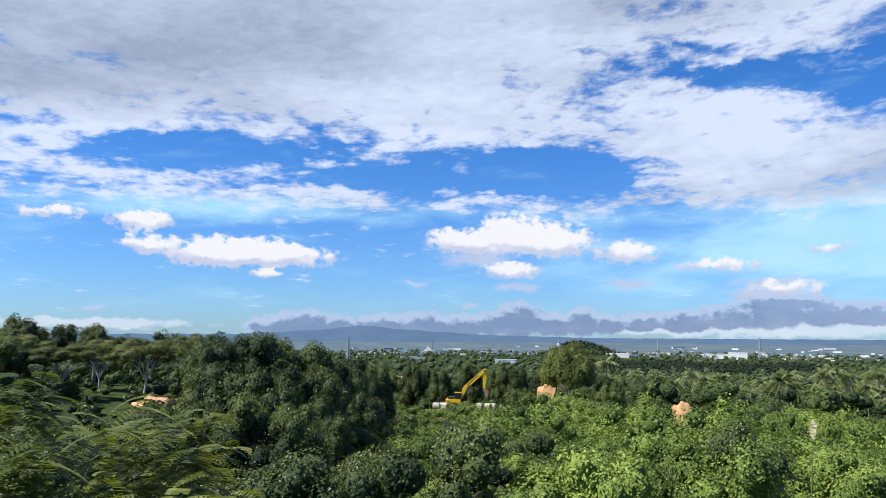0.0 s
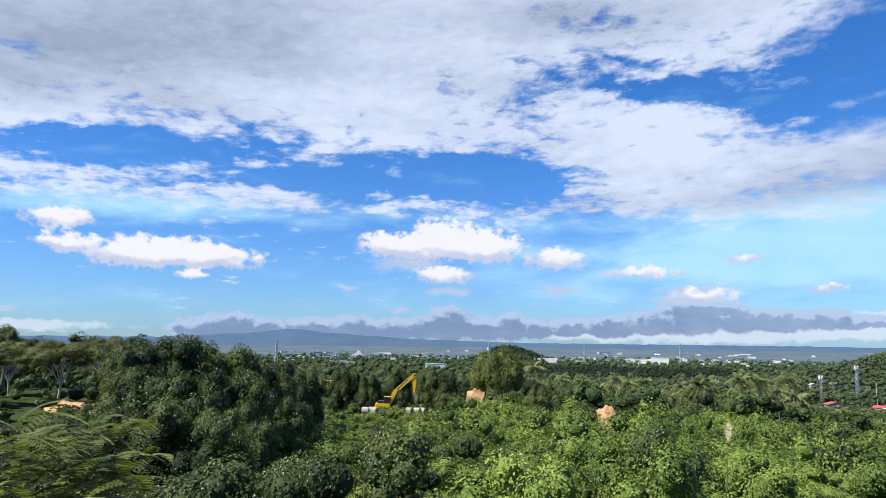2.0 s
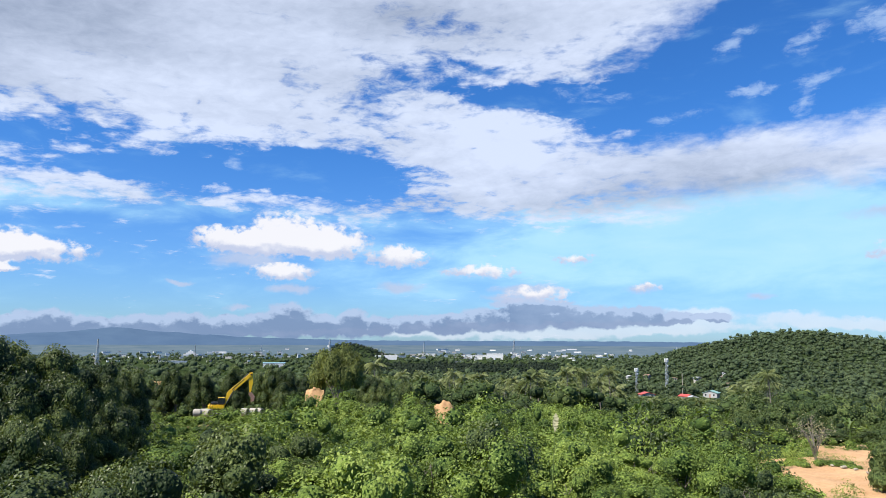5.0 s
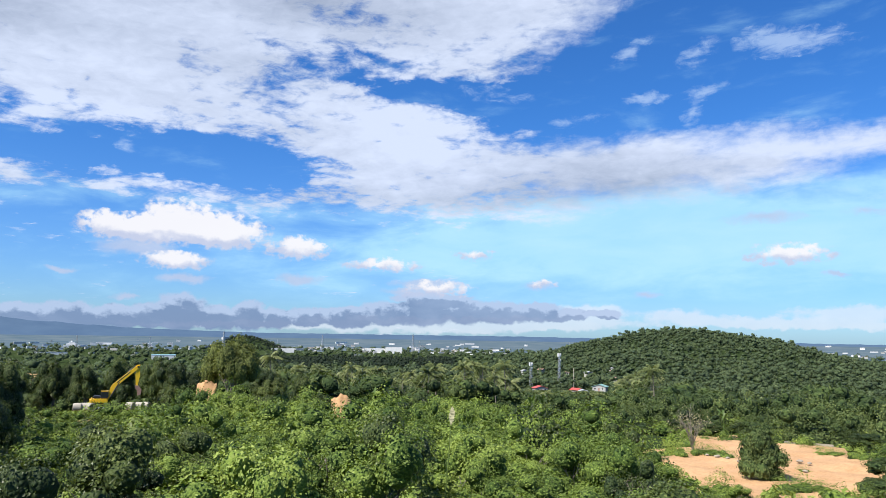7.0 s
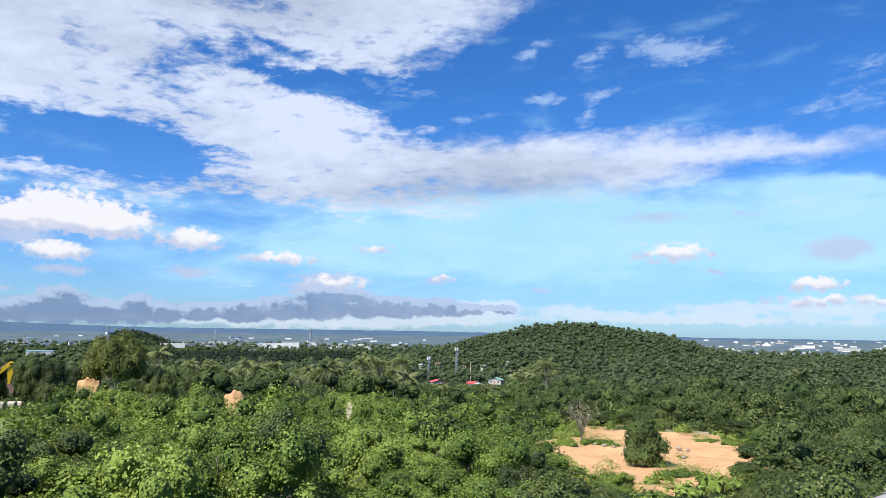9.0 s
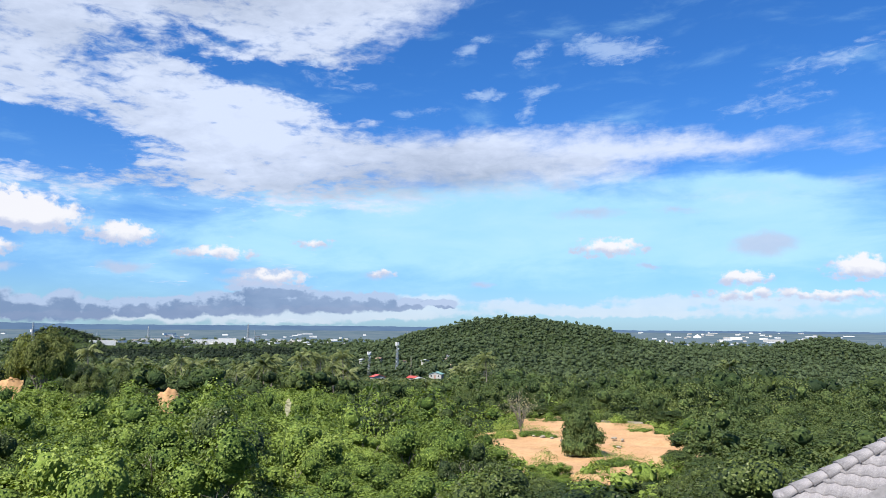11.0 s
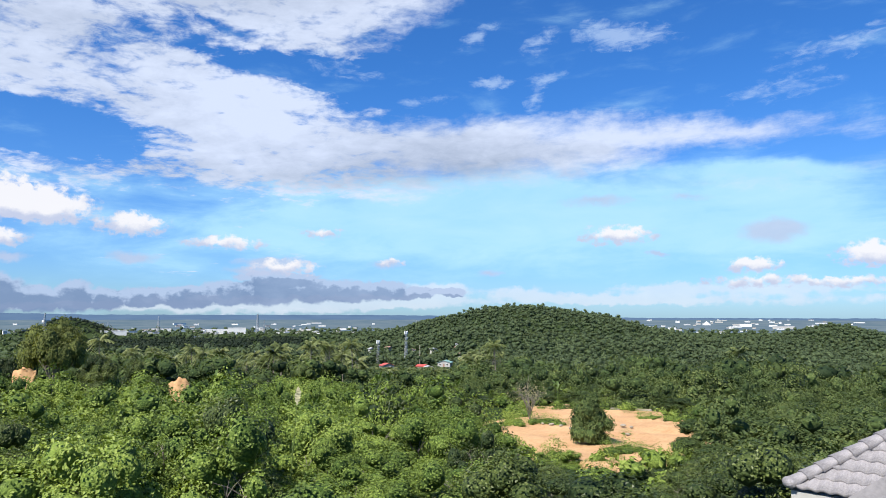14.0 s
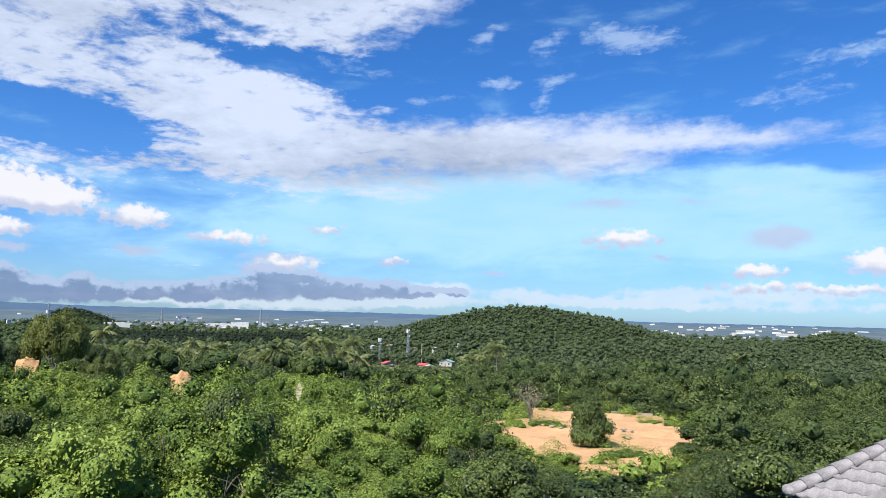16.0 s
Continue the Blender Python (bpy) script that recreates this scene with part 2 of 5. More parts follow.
back = wnode("ShaderNodeBackground")
WL.new(colour, back.inputs[0])
back.inputs[1].default_value = SKY_GAIN * 0.60
outw = wnode("ShaderNodeOutputWorld")
WL.new(back.outputs[0], outw.inputs[0])

sun = new("sun", bpy.data.lights.new("sun", "SUN"))
sun.data.energy, sun.data.angle, sun.data.color = 5.0, radians(0.6), (1.0, 0.94, 0.84)
a, e = radians(SUN_AZ), radians(SUN_EL)
sun.matrix_world = look((0, 0, 200), (-math.sin(a) * math.cos(e), -math.cos(a) * math.cos(e), 200 - math.sin(e)))

# ---- materials ----
def material(name, rough=0.6, metal=0.0):
    m = bpy.data.materials.new(name)
    m.use_nodes = True
    n, l = m.node_tree.nodes, m.node_tree.links
    b = n["Principled BSDF"]
    b.inputs["Roughness"].default_value = rough
    b.inputs["Metallic"].default_value = metal
    return m, n, l, b


def ramp(n, l, fac, *stops):
    r = n.new("ShaderNodeValToRGB")
    while len(r.color_ramp.elements) < len(stops):
        r.color_ramp.elements.new(0.5)
    for e, (at, c) in zip(r.color_ramp.elements, stops):
        e.position, e.color = at, (*c, 1)
    l.new(fac, r.inputs[0])
    return r.outputs[0]


def noise_of(n, l, scale, detail=5, rough=0.55, coords="Object"):
    t = n.new("ShaderNodeTexCoord")
    x = n.new("ShaderNodeTexNoise")
    x.inputs["Scale"].default_value, x.inputs["Detail"].default_value, x.inputs["Roughness"].default_value = scale, detail, rough
    l.new(t.outputs[coords], x.inputs["Vector"])
    return x.outputs[0]


def bump(n, l, b, fac, strength, distance):
    k = n.new("ShaderNodeBump")
    k.inputs["Strength"].default_value, k.inputs["Distance"].default_value = strength, distance
    l.new(fac, k.inputs["Height"])
    l.new(k.outputs[0], b.inputs["Normal"])


def surface(name, dark, light, scale=3.0, rough=0.7, metal=0.0, fine=40.0, relief=0.01):
    """A plain worn surface: two tones in broad stains and fine grain."""
    m, n, l, b = material(name, rough, metal)
    mix = n.new("ShaderNodeMath")
    mix.operation = "MULTIPLY_ADD"
    l.new(noise_of(n, l, fine, 4, 0.6), mix.inputs[0])
    mix.inputs[1].default_value = 0.45
    sub = n.new("ShaderNodeMath")
    sub.operation = "MULTIPLY"
    l.new(noise_of(n, l, scale, 6, 0.6), sub.inputs[0])
    sub.inputs[1].default_value = 0.55
    l.new(sub.outputs[0], mix.inputs[2])
    l.new(ramp(n, l, mix.outputs[0], (0.3, dark), (0.7, light)), b.inputs["Base Color"])
    bump(n, l, b, mix.outputs[0], 0.5, relief)
    return m


INSIDE = {}


def foliage(name, dark, mid, light, gloss=0.5, through=0.3, cell=0.2):
    """Leaves: each its own tone, each plant its own shift, some light passing through. With it goes a darker copy,
    inner shade put into its colour: a closed, leafy surface for the body of a crown, where single leaves cannot be told
    apart."""
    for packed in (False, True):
        m, n, l, b = material(name + ("_inner_shade" if packed else ""), gloss + (0.25 if packed else 0))
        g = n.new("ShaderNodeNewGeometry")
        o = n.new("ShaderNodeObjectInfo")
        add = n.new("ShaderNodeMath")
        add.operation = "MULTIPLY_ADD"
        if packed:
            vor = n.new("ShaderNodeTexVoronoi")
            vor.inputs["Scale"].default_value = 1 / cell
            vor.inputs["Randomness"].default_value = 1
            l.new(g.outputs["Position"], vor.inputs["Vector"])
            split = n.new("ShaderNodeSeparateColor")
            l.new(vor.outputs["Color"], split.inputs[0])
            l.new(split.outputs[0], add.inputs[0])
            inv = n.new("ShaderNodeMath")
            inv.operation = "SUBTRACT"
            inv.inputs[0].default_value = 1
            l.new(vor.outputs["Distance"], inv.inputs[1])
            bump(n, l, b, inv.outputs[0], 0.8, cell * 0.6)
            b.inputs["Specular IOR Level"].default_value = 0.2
        else:
            l.new(g.outputs["Random Per Island"], add.inputs[0])
        add.inputs[1].default_value = 0.34
        k = n.new("ShaderNodeMath")
        k.operation = "MULTIPLY_ADD"
        l.new(o.outputs["Random"], k.inputs[0])
        k.inputs[1].default_value = 0.25
        pn = n.new("ShaderNodeTexNoise")
        pn.inputs["Scale"].default_value, pn.inputs["Detail"].default_value = 0.12, 4
        l.new(g.outputs["Position"], pn.inputs["Vector"])
        half = n.new("ShaderNodeMath")
        half.operation = "MULTIPLY_ADD"
        l.new(pn.outputs[0], half.inputs[0])
        half.inputs[1].default_value, half.inputs[2].default_value = 1.9, -0.74
        l.new(half.outputs[0], k.inputs[2])
        l.new(k.outputs[0], add.inputs[2])
        # packed copy spans only dark to mid: a crown's inner shade as colour
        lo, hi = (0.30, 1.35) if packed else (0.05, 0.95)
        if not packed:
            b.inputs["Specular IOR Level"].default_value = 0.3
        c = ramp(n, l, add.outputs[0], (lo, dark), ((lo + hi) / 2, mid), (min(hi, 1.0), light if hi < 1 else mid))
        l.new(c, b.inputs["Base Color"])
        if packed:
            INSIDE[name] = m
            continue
        t = n.new("ShaderNodeBsdfTranslucent")
        warm = n.new("ShaderNodeMix")
        warm.data_type, warm.blend_type = "RGBA", "MULTIPLY"
        warm.inputs[0].default_value = 1
        l.new(c, warm.inputs[6])
        warm.inputs[7].default_value = (1.5, 1.5, 0.5, 1)
        l.new(warm.outputs[2], t.inputs[0])
        s = n.new("ShaderNodeMixShader")
        s.inputs[0].default_value = through
        l.new(b.outputs[0], s.inputs[1])
        l.new(t.outputs[0], s.inputs[2])
        l.new(s.outputs[0], n["Material Output"].inputs["Surface"])
        leafy = m
    return leafy


VINE = foliage("vine_leaves", (0.034, 0.064, 0.012), (0.145, 0.205, 0.037), (0.285, 0.35, 0.08), 0.6, 0.22, cell=0.13)
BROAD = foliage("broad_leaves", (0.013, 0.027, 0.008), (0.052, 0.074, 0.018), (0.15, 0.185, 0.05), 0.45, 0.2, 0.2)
BANANA_LEAF = foliage("banana_leaves", (0.05, 0.085, 0.02), (0.08, 0.13, 0.03), (0.15, 0.19, 0.06), 0.5, 0.3)
RAIN = foliage("fine_leaves", (0.070, 0.088, 0.024), (0.150, 0.172, 0.046), (0.23, 0.25, 0.075), 0.65, 0.3, 0.25)
UMBRELLA = foliage("lacy_leaves", (0.052, 0.066, 0.024), (0.100, 0.118, 0.044), (0.155, 0.17, 0.068), 0.65, 0.3, 0.2)
WOODS = foliage("woodland_leaves", (0.034, 0.052, 0.025), (0.070, 0.099, 0.044), (0.125, 0.155, 0.068), 0.7, 0.25, 0.6)
SLOPEWOOD = foliage("slope_tree_leaves", (0.020, 0.037, 0.012), (0.064, 0.095, 0.028), (0.135, 0.165, 0.052), 0.7, 0.25, 0.5)
# near-black leaves: the shadow of a cloud put into their colour
SHADEWOOD = foliage("cloud_shaded_leaves", (0.010, 0.018, 0.010), (0.015, 0.026, 0.013), (0.024, 0.036, 0.018), 0.7, 0.1, 2.0)
PALMLEAF = foliage("palm_leaves", (0.055, 0.075, 0.022), (0.11, 0.135, 0.045), (0.20, 0.22, 0.09), 0.4, 0.2)
FLAME = foliage("feathery_leaves", (0.045, 0.070, 0.018), (0.110, 0.138, 0.032), (0.32, 0.315, 0.08), 0.5, 0.3)
DRYLEAF = foliage("dry_leaves", (0.17, 0.16, 0.085), (0.33, 0.31, 0.19), (0.46, 0.43, 0.29), 0.7, 0.2)
BARK = surface("bark", (0.09, 0.075, 0.06), (0.26, 0.23, 0.19), 2.0, 0.9, 0, 18, 0.03)
PALEBARK = surface("pale_bark", (0.25, 0.23, 0.2), (0.5, 0.47, 0.42), 1.5, 0.85, 0, 12, 0.03)
SOIL = surface("orange_soil", (0.31, 0.165, 0.07), (0.55, 0.35, 0.18), 0.25, 0.95, 0, 3.0, 0.08)
YELLOW = surface("yellow_paint", (0.66, 0.40, 0.012), (0.82, 0.53, 0.02), 1.5, 0.4, 0, 30, 0.002)
BLACK = surface("black_steel", (0.015, 0.015, 0.017), (0.04, 0.04, 0.042), 2, 0.5, 0.2, 30, 0.004)
STEEL = surface("grey_steel", (0.35, 0.36, 0.37), (0.55, 0.56, 0.57), 2, 0.45, 0.6, 20, 0.002)
CONCRETE = surface("pale_concrete", (0.25, 0.23, 0.19), (0.42, 0.385, 0.33), 1.2, 0.9, 0, 14, 0.01)
WHITEWALL = surface("white_render", (0.48, 0.49, 0.49), (0.70, 0.70, 0.69), 0.2, 0.8, 0, 3, 0.01)
GREYWALL = surface("grey_render", (0.26, 0.26, 0.25), (0.42, 0.41, 0.39), 0.3, 0.85, 0, 3, 0.01)
REDROOF = surface("red_sheet_roof", (0.33, 0.05, 0.04), (0.50, 0.09, 0.07), 0.5, 0.55, 0, 6, 0.01)
GREENROOF = surface("green_sheet_roof", (0.14, 0.27, 0.24), (0.24, 0.40, 0.36), 0.5, 0.55, 0, 6, 0.01)
GREYROOF = surface("weathered_sheet_roof", (0.30, 0.30, 0.31), (0.50, 0.51, 0.52), 0.4, 0.6, 0.1, 6, 0.01)
BLUEROOF = surface("teal_sheet_roof", (0.22, 0.42, 0.46), (0.35, 0.56, 0.60), 0.2, 0.5, 0, 3, 0.01)
BROWNROOF = surface("rusty_sheet_roof", (0.20, 0.11, 0.08), (0.36, 0.22, 0.17), 0.5, 0.8, 0, 6, 0.01)
TILE = surface("whitewashed_roof_tile", (0.10, 0.097, 0.105), (0.31, 0.295, 0.31), 3.2, 0.75, 0, 45, 0.004)
CEMENT = surface("aged_cement", (0.11, 0.107, 0.112), (0.22, 0.213, 0.222), 1.5, 0.9, 0, 20, 0.004)
STONE = surface("pale_stone", (0.20, 0.175, 0.135), (0.35, 0.31, 0.25), 2, 0.9, 0, 12, 0.02)


def glass_material():
    m, n, l, b = material("dark_window_glass", 0.08)
    b.inputs["Base Color"].default_value = (0.02, 0.025, 0.03, 1)
    return m


def hazed_material(name, dark, light, scale, glow, amount):
    """Far-off land, the air's blue haze put into its colour and glow."""
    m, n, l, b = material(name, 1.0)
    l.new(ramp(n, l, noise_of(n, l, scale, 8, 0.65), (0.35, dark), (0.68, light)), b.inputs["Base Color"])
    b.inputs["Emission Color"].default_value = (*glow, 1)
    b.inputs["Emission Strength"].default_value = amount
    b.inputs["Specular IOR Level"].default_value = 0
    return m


GLASS = glass_material()
MOUNTAIN = hazed_material("hazed_mountain", (0.02, 0.035, 0.05), (0.035, 0.055, 0.07), 0.004, (0.075, 0.125, 0.235), 0.62)
FARPLAIN = hazed_material("hazed_plain", (0.02, 0.035, 0.03), (0.075, 0.085, 0.07), 0.006, (0.075, 0.118, 0.195), 0.66)


def ground_material():
    m, n, l, b = material("ground_cover", 0.95)
    a = ramp(n, l, noise_of(n, l, 0.02, 8, 0.6), (0.35, (0.022, 0.036, 0.014)), (0.55, (0.036, 0.054, 0.021)), (0.75, (0.07, 0.078, 0.037)))
    l.new(a, b.inputs["Base Color"])
    b.inputs["Specular IOR Level"].default_value = 0
    bump(n, l, b, noise_of(n, l, 0.4, 6, 0.6), 0.6, 0.5)
    return m


GROUND = ground_material()

# ---- helpers for meshes ----
import functools

def part(name, bm, mat, parent, label=""):
    me = bpy.data.meshes.new(name)
    bm.to_mesh(me)
    bm.free()
    me.materials.append(mat)
    ob = new(name, me)
    ob.parent = parent
    if label:
        tagged(ob, label)
    return ob


def mesh_of(name, verts, faces, mat, smooth=False, inner=None):
    """One mesh from arrays: faces all of one size; inner marks the faces of a crown's inside, in the darker,
    shade-coloured copy.
    """
    verts, faces = np.asarray(verts, np.float32), np.asarray(faces, np.int32)
    me = bpy.data.meshes.new(name)
    k, n = faces.shape[1], len(faces)
    me.vertices.add(len(verts))
    me.vertices.foreach_set("co", verts.ravel())
    me.loops.add(n * k)
    me.loops.foreach_set("vertex_index", faces.ravel())
    me.polygons.add(n)
    me.polygons.foreach_set("loop_start", np.arange(0, n * k, k, dtype=np.int32))
    if smooth:
        me.polygons.foreach_set("use_smooth", np.ones(n, bool))
    me.materials.append(mat)
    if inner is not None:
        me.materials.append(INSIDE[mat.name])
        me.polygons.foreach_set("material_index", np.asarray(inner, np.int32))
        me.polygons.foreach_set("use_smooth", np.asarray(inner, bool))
    me.update(calc_edges=True)
    return me


def polar(az, r):
    return r * np.sin(np.radians(az)), r * np.cos(np.radians(az))


def step(v, lo, hi):
    t = np.clip((v - lo) / (hi - lo), 0, 1)
    return t * t * (3 - 2 * t)


@functools.lru_cache(None)
def wave_set(size, seed):
    r = np.random.RandomState(seed)
    return [(math.cos(a) * 6.28 / q, math.sin(a) * 6.28 / q, p) for a, p, q in ((r.uniform(0, 6.28), r.uniform(0, 6.28), size * r.uniform(0.6, 1.5)) for _ in range(7))]


def waves(x, y, size, seed=0):
    """Smooth rolling noise, -1 to 1."""
    return sum(np.sin(x * a + y * b + p) for a, b, p in wave_set(size, seed)) / 4.0


PROFILE_R = (0, 20, 40, 80, 130, 200, 300, 480, 700, 1000, 1500, 2500, 3500, 5200)
PROFILE_Z = (-11, -11.5, -12, -14.6, -15, -22, -30.5, -38, -45, -52, -57, -57, -46, -18)
HILLS = ((44.8, 850, 182, 240, 54), (67.0, 900, 70, 160, 33), (80.5, 700, 105, 150, 24), (10.8, 2300, 95, 160, 44))


def height(x, y):
    x, y = np.asarray(x, float), np.asarray(y, float)
    r, az = np.hypot(x, y), np.degrees(np.arctan2(x, y))
    z = np.interp(r, PROFILE_R, PROFILE_Z)
    z = z + 7.5 * step(-az, 4, 22) * step(r, 40, 95) * (1 - step(r, 170, 420))
    for a, d, wide, deep, tall in HILLS:
        hx, hy = polar(a, d)
        u = (x - hx) * math.cos(math.radians(a)) - (y - hy) * math.sin(math.radians(a))
        v = (x - hx) * math.sin(math.radians(a)) + (y - hy) * math.cos(math.radians(a))
        z = z + tall * np.exp(-(u / wide) ** 2 - (v / deep) ** 2)
    rough = step(r, 25, 60) * (1 - lot_mask(x, y))
    z = z + waves(x, y, 34, 3) * 0.8 * rough + waves(x, y, 160, 4) * 3.0 * step(r, 150, 400) * (1 - step(r, 1500, 3000))
    return z + EYE_Z


def lot_mask(x, y):
    """The cleared lot of bare soil: 1 inside."""
    lx, ly = polar(50.0, 93)
    a = math.radians(50)
    u = (x - lx) * math.cos(a) - (y - ly) * math.sin(a)
    v = (x - lx) * math.sin(a) + (y - ly) * math.cos(a)
    edge = 1 + 0.10 * waves(x, y, 18, 8)
    return 1 - step(np.sqrt((u / 13.5) ** 2 + (v / 24.0) ** 2) / edge, 0.8, 1.1)


def ground():
    azs = np.concatenate([np.linspace(-45, 85, 281), np.linspace(85, 315, 70)[1:-1]])
    rs = np.concatenate([[0.01, 3, 9], np.geomspace(16, 5100, 140)])
    a, r = np.meshgrid(azs, rs)
    x, y = polar(a, r)
    v = np.stack([x, y, height(x, y)], -1).reshape(-1, 3)
    n, k = len(azs), len(rs)
    i, j = np.meshgrid(np.arange(k - 1), np.arange(n), indexing="ij")
    f = np.stack([i * n + j, i * n + (j + 1) % n, (i + 1) * n + (j + 1) % n, (i + 1) * n + j], -1).reshape(-1, 4)
    ob = new("ground", mesh_of("ground", v, f[:, ::-1], GROUND, True))
    return tagged(ob, "rolling green ground under vines and woods", "ground", kind="structure")


ground()


# ---- foliage ----
def unit(v):
    return v / np.maximum(np.linalg.norm(v, axis=-1, keepdims=True), 1e-6)


def leaves(rng, at, out, size, droop=0.35, narrow=0.6, spread=0.7):
    """Folded leaf blades of four corners and two faces, at the places at, that look the way out."""
    n = len(at)
    size = size * rng.uniform(0.65, 1.3, (n, 1))
    nor = unit(out + rng.normal(0, spread, (n, 3)) + (0, 0, 0.35))
    way = rng.normal(0, 1, (n, 3)) + (0, 0, -droop)
    way = unit(way - nor * (way * nor).sum(1, keepdims=True))
    side = np.cross(nor, way)
    base, tip = at - way * size * 0.5, at + way * size * 0.5 - nor * size * 0.12
    mid = at - way * size * 0.08 + nor * size * 0.10
    v = np.stack([base, mid + side * size * narrow * 0.5, tip, mid - side * size * narrow * 0.5], 1).reshape(-1, 3)
    i = np.arange(n)[:, None] * 4
    return v, np.concatenate([i + (0, 1, 2), i + (0, 2, 3)], 1).reshape(-1, 3)


def ball(level):
    bm = bmesh.new()
    bmesh.ops.create_icosphere(bm, subdivisions=level, radius=1)
    v = np.array([p.co[:] for p in bm.verts])
    f = np.array([[p.index for p in q.verts] for q in bm.faces])
    bm.free()
    return v, f


BALL1, BALL2 = ball(1), ball(2)


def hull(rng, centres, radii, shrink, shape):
    """Uneven bodies inside a crown, coloured dark for shade, so that no sky shows through its middle."""
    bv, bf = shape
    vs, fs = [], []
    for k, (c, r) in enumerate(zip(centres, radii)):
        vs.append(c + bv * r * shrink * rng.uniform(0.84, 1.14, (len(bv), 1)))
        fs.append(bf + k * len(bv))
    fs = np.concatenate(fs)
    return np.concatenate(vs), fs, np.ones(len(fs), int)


def join(*pieces):
    vs, fs, ms, n = [], [], [], 0
    for v, f, *m in pieces:
        vs.append(v)
        fs.append(f + n)
        ms.append(m[0] if m else np.zeros(len(f), int))
        n += len(v)
    return np.concatenate(vs), np.concatenate(fs), np.concatenate(ms)


def crown(rng, centres, radii, count, leaf, shrink=0.78, shape=BALL1, low=-0.6, body=12, **blade):
    """A crown of leaf blades over many clumps."""
    centres, radii = np.asarray(centres, float), np.asarray(radii, float)
    area = (radii[:, 0] * radii[:, 1] + radii[:, 0] * radii[:, 2] + radii[:, 1] * radii[:, 2])
    pick = rng.choice(len(centres), int(count * 1.8), p=area / area.sum())
    d = unit(rng.normal(0, 1, (len(pick), 3)))
    d[:, 2] = np.where(d[:, 2] < low, -d[:, 2], d[:, 2])
    p = centres[pick] + d * radii[pick] * rng.uniform(0.82, 1.1, (len(pick), 1))
    inside = np.zeros(len(p), bool)
    for c, r in zip(centres, radii):
        inside |= (((p - c) / r) ** 2).sum(1) < 0.55
    keep = np.flatnonzero(~inside)[:count]
    out = unit(d[keep] / radii[pick[keep]])
    big = np.argsort(-radii.prod(1))[:body]
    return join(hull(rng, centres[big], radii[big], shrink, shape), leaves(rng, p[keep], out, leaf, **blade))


def clumps(rng, n, size, clump, flat=0.7, base=0.35, near=0.35):
    """Centres and radii of the clumps that make up a crown of the given half-widths."""
    d = unit(rng.normal(0, 1, (n, 3)))
    d[:, 2] = np.abs(d[:, 2]) * 1.2 - base
    c = d * np.asarray(size) * rng.uniform(near, 0.85 + (near - 0.35) * 0.5, (n, 1))
    r = clump * rng.uniform(0.6, 1.35, (n, 1)) * np.array([1, 1, flat]) * rng.uniform(0.85, 1.15, (n, 3))
    return c, r


def spread_over(rng, az0, az1, r0, r1, gap, keep=None):
    """Places scattered over a sector, at least about gap metres apart."""
    a = math.radians((az0 + az1) / 2)
    xs = np.arange(-r1, r1, gap)
    x, y = np.meshgrid(xs, xs)
    x = x + rng.uniform(-0.42, 0.42, x.shape) * gap + (np.arange(len(xs)) % 2 * gap / 2)[:, None]
    y = y + rng.uniform(-0.42, 0.42, y.shape) * gap
    x, y = x.ravel(), y.ravel()
    r, az = np.hypot(x, y), np.degrees(np.arctan2(x, y))
    ok = (r > r0) & (r < r1) & (az > az0) & (az < az1)
    if keep is not None:
        ok &= keep(x, y, r, az)
    return x[ok], y[ok]


def low_view(x, y):
    """How high plants may grow: low on the side from which the village is seen."""
    r, az = np.hypot(x, y), np.degrees(np.arctan2(x, y))
    return np.where((az > 31.8) & (az < 39.3) & (r > 160) & (r < 448), EYE_Z - r * math.tan(math.radians(4.05)), EYE_Z + 60)


def scatter(protos, xs, ys, rng, sizes, sink=0.3, lean=0.06):
    """Many plants joined into one pair of arrays, each turned and scaled."""
    zs = height(xs, ys)
    pieces = []
    for x, y, z in zip(xs, ys, zs):
        v, f, inside = protos[rng.randint(len(protos))]
        a, s = rng.uniform(0, 6.28), rng.uniform(*sizes)
        t = rng.uniform(0.8, 1.3) * s
        t = max(0.3, min(t, float(low_view(x, y) - z) / float(v[:, 2].max())))
        m = np.array([[math.cos(a) * s, -math.sin(a) * s, rng.normal(0, lean)], [math.sin(a) * s, math.cos(a) * s, rng.normal(0, lean)], [0, 0, t]])
        pieces.append((v @ m.T + (x, y, z - sink), f, inside))
    return join(*pieces)


def stuff(name, arrays, mat, label, category):
    return tagged(new(name, mesh_of(name, arrays[0], arrays[1], mat, inner=arrays[2])), label, category, kind="stuff")


def seen_at(az, el, r0=20.0):
    """The place on the ground that lies in a direction from the balcony."""
    r = np.arange(r0, 4900, 2.0)
    x, y = polar(az, r)
    z = height(x, y)
    k = int(np.argmax(z - EYE_Z > r * math.tan(math.radians(el))))
    return float(x[k]), float(y[k]), float(z[k]), float(r[k])

# ---- vines and shrubs of the slope ----
R = np.random.RandomState(7)


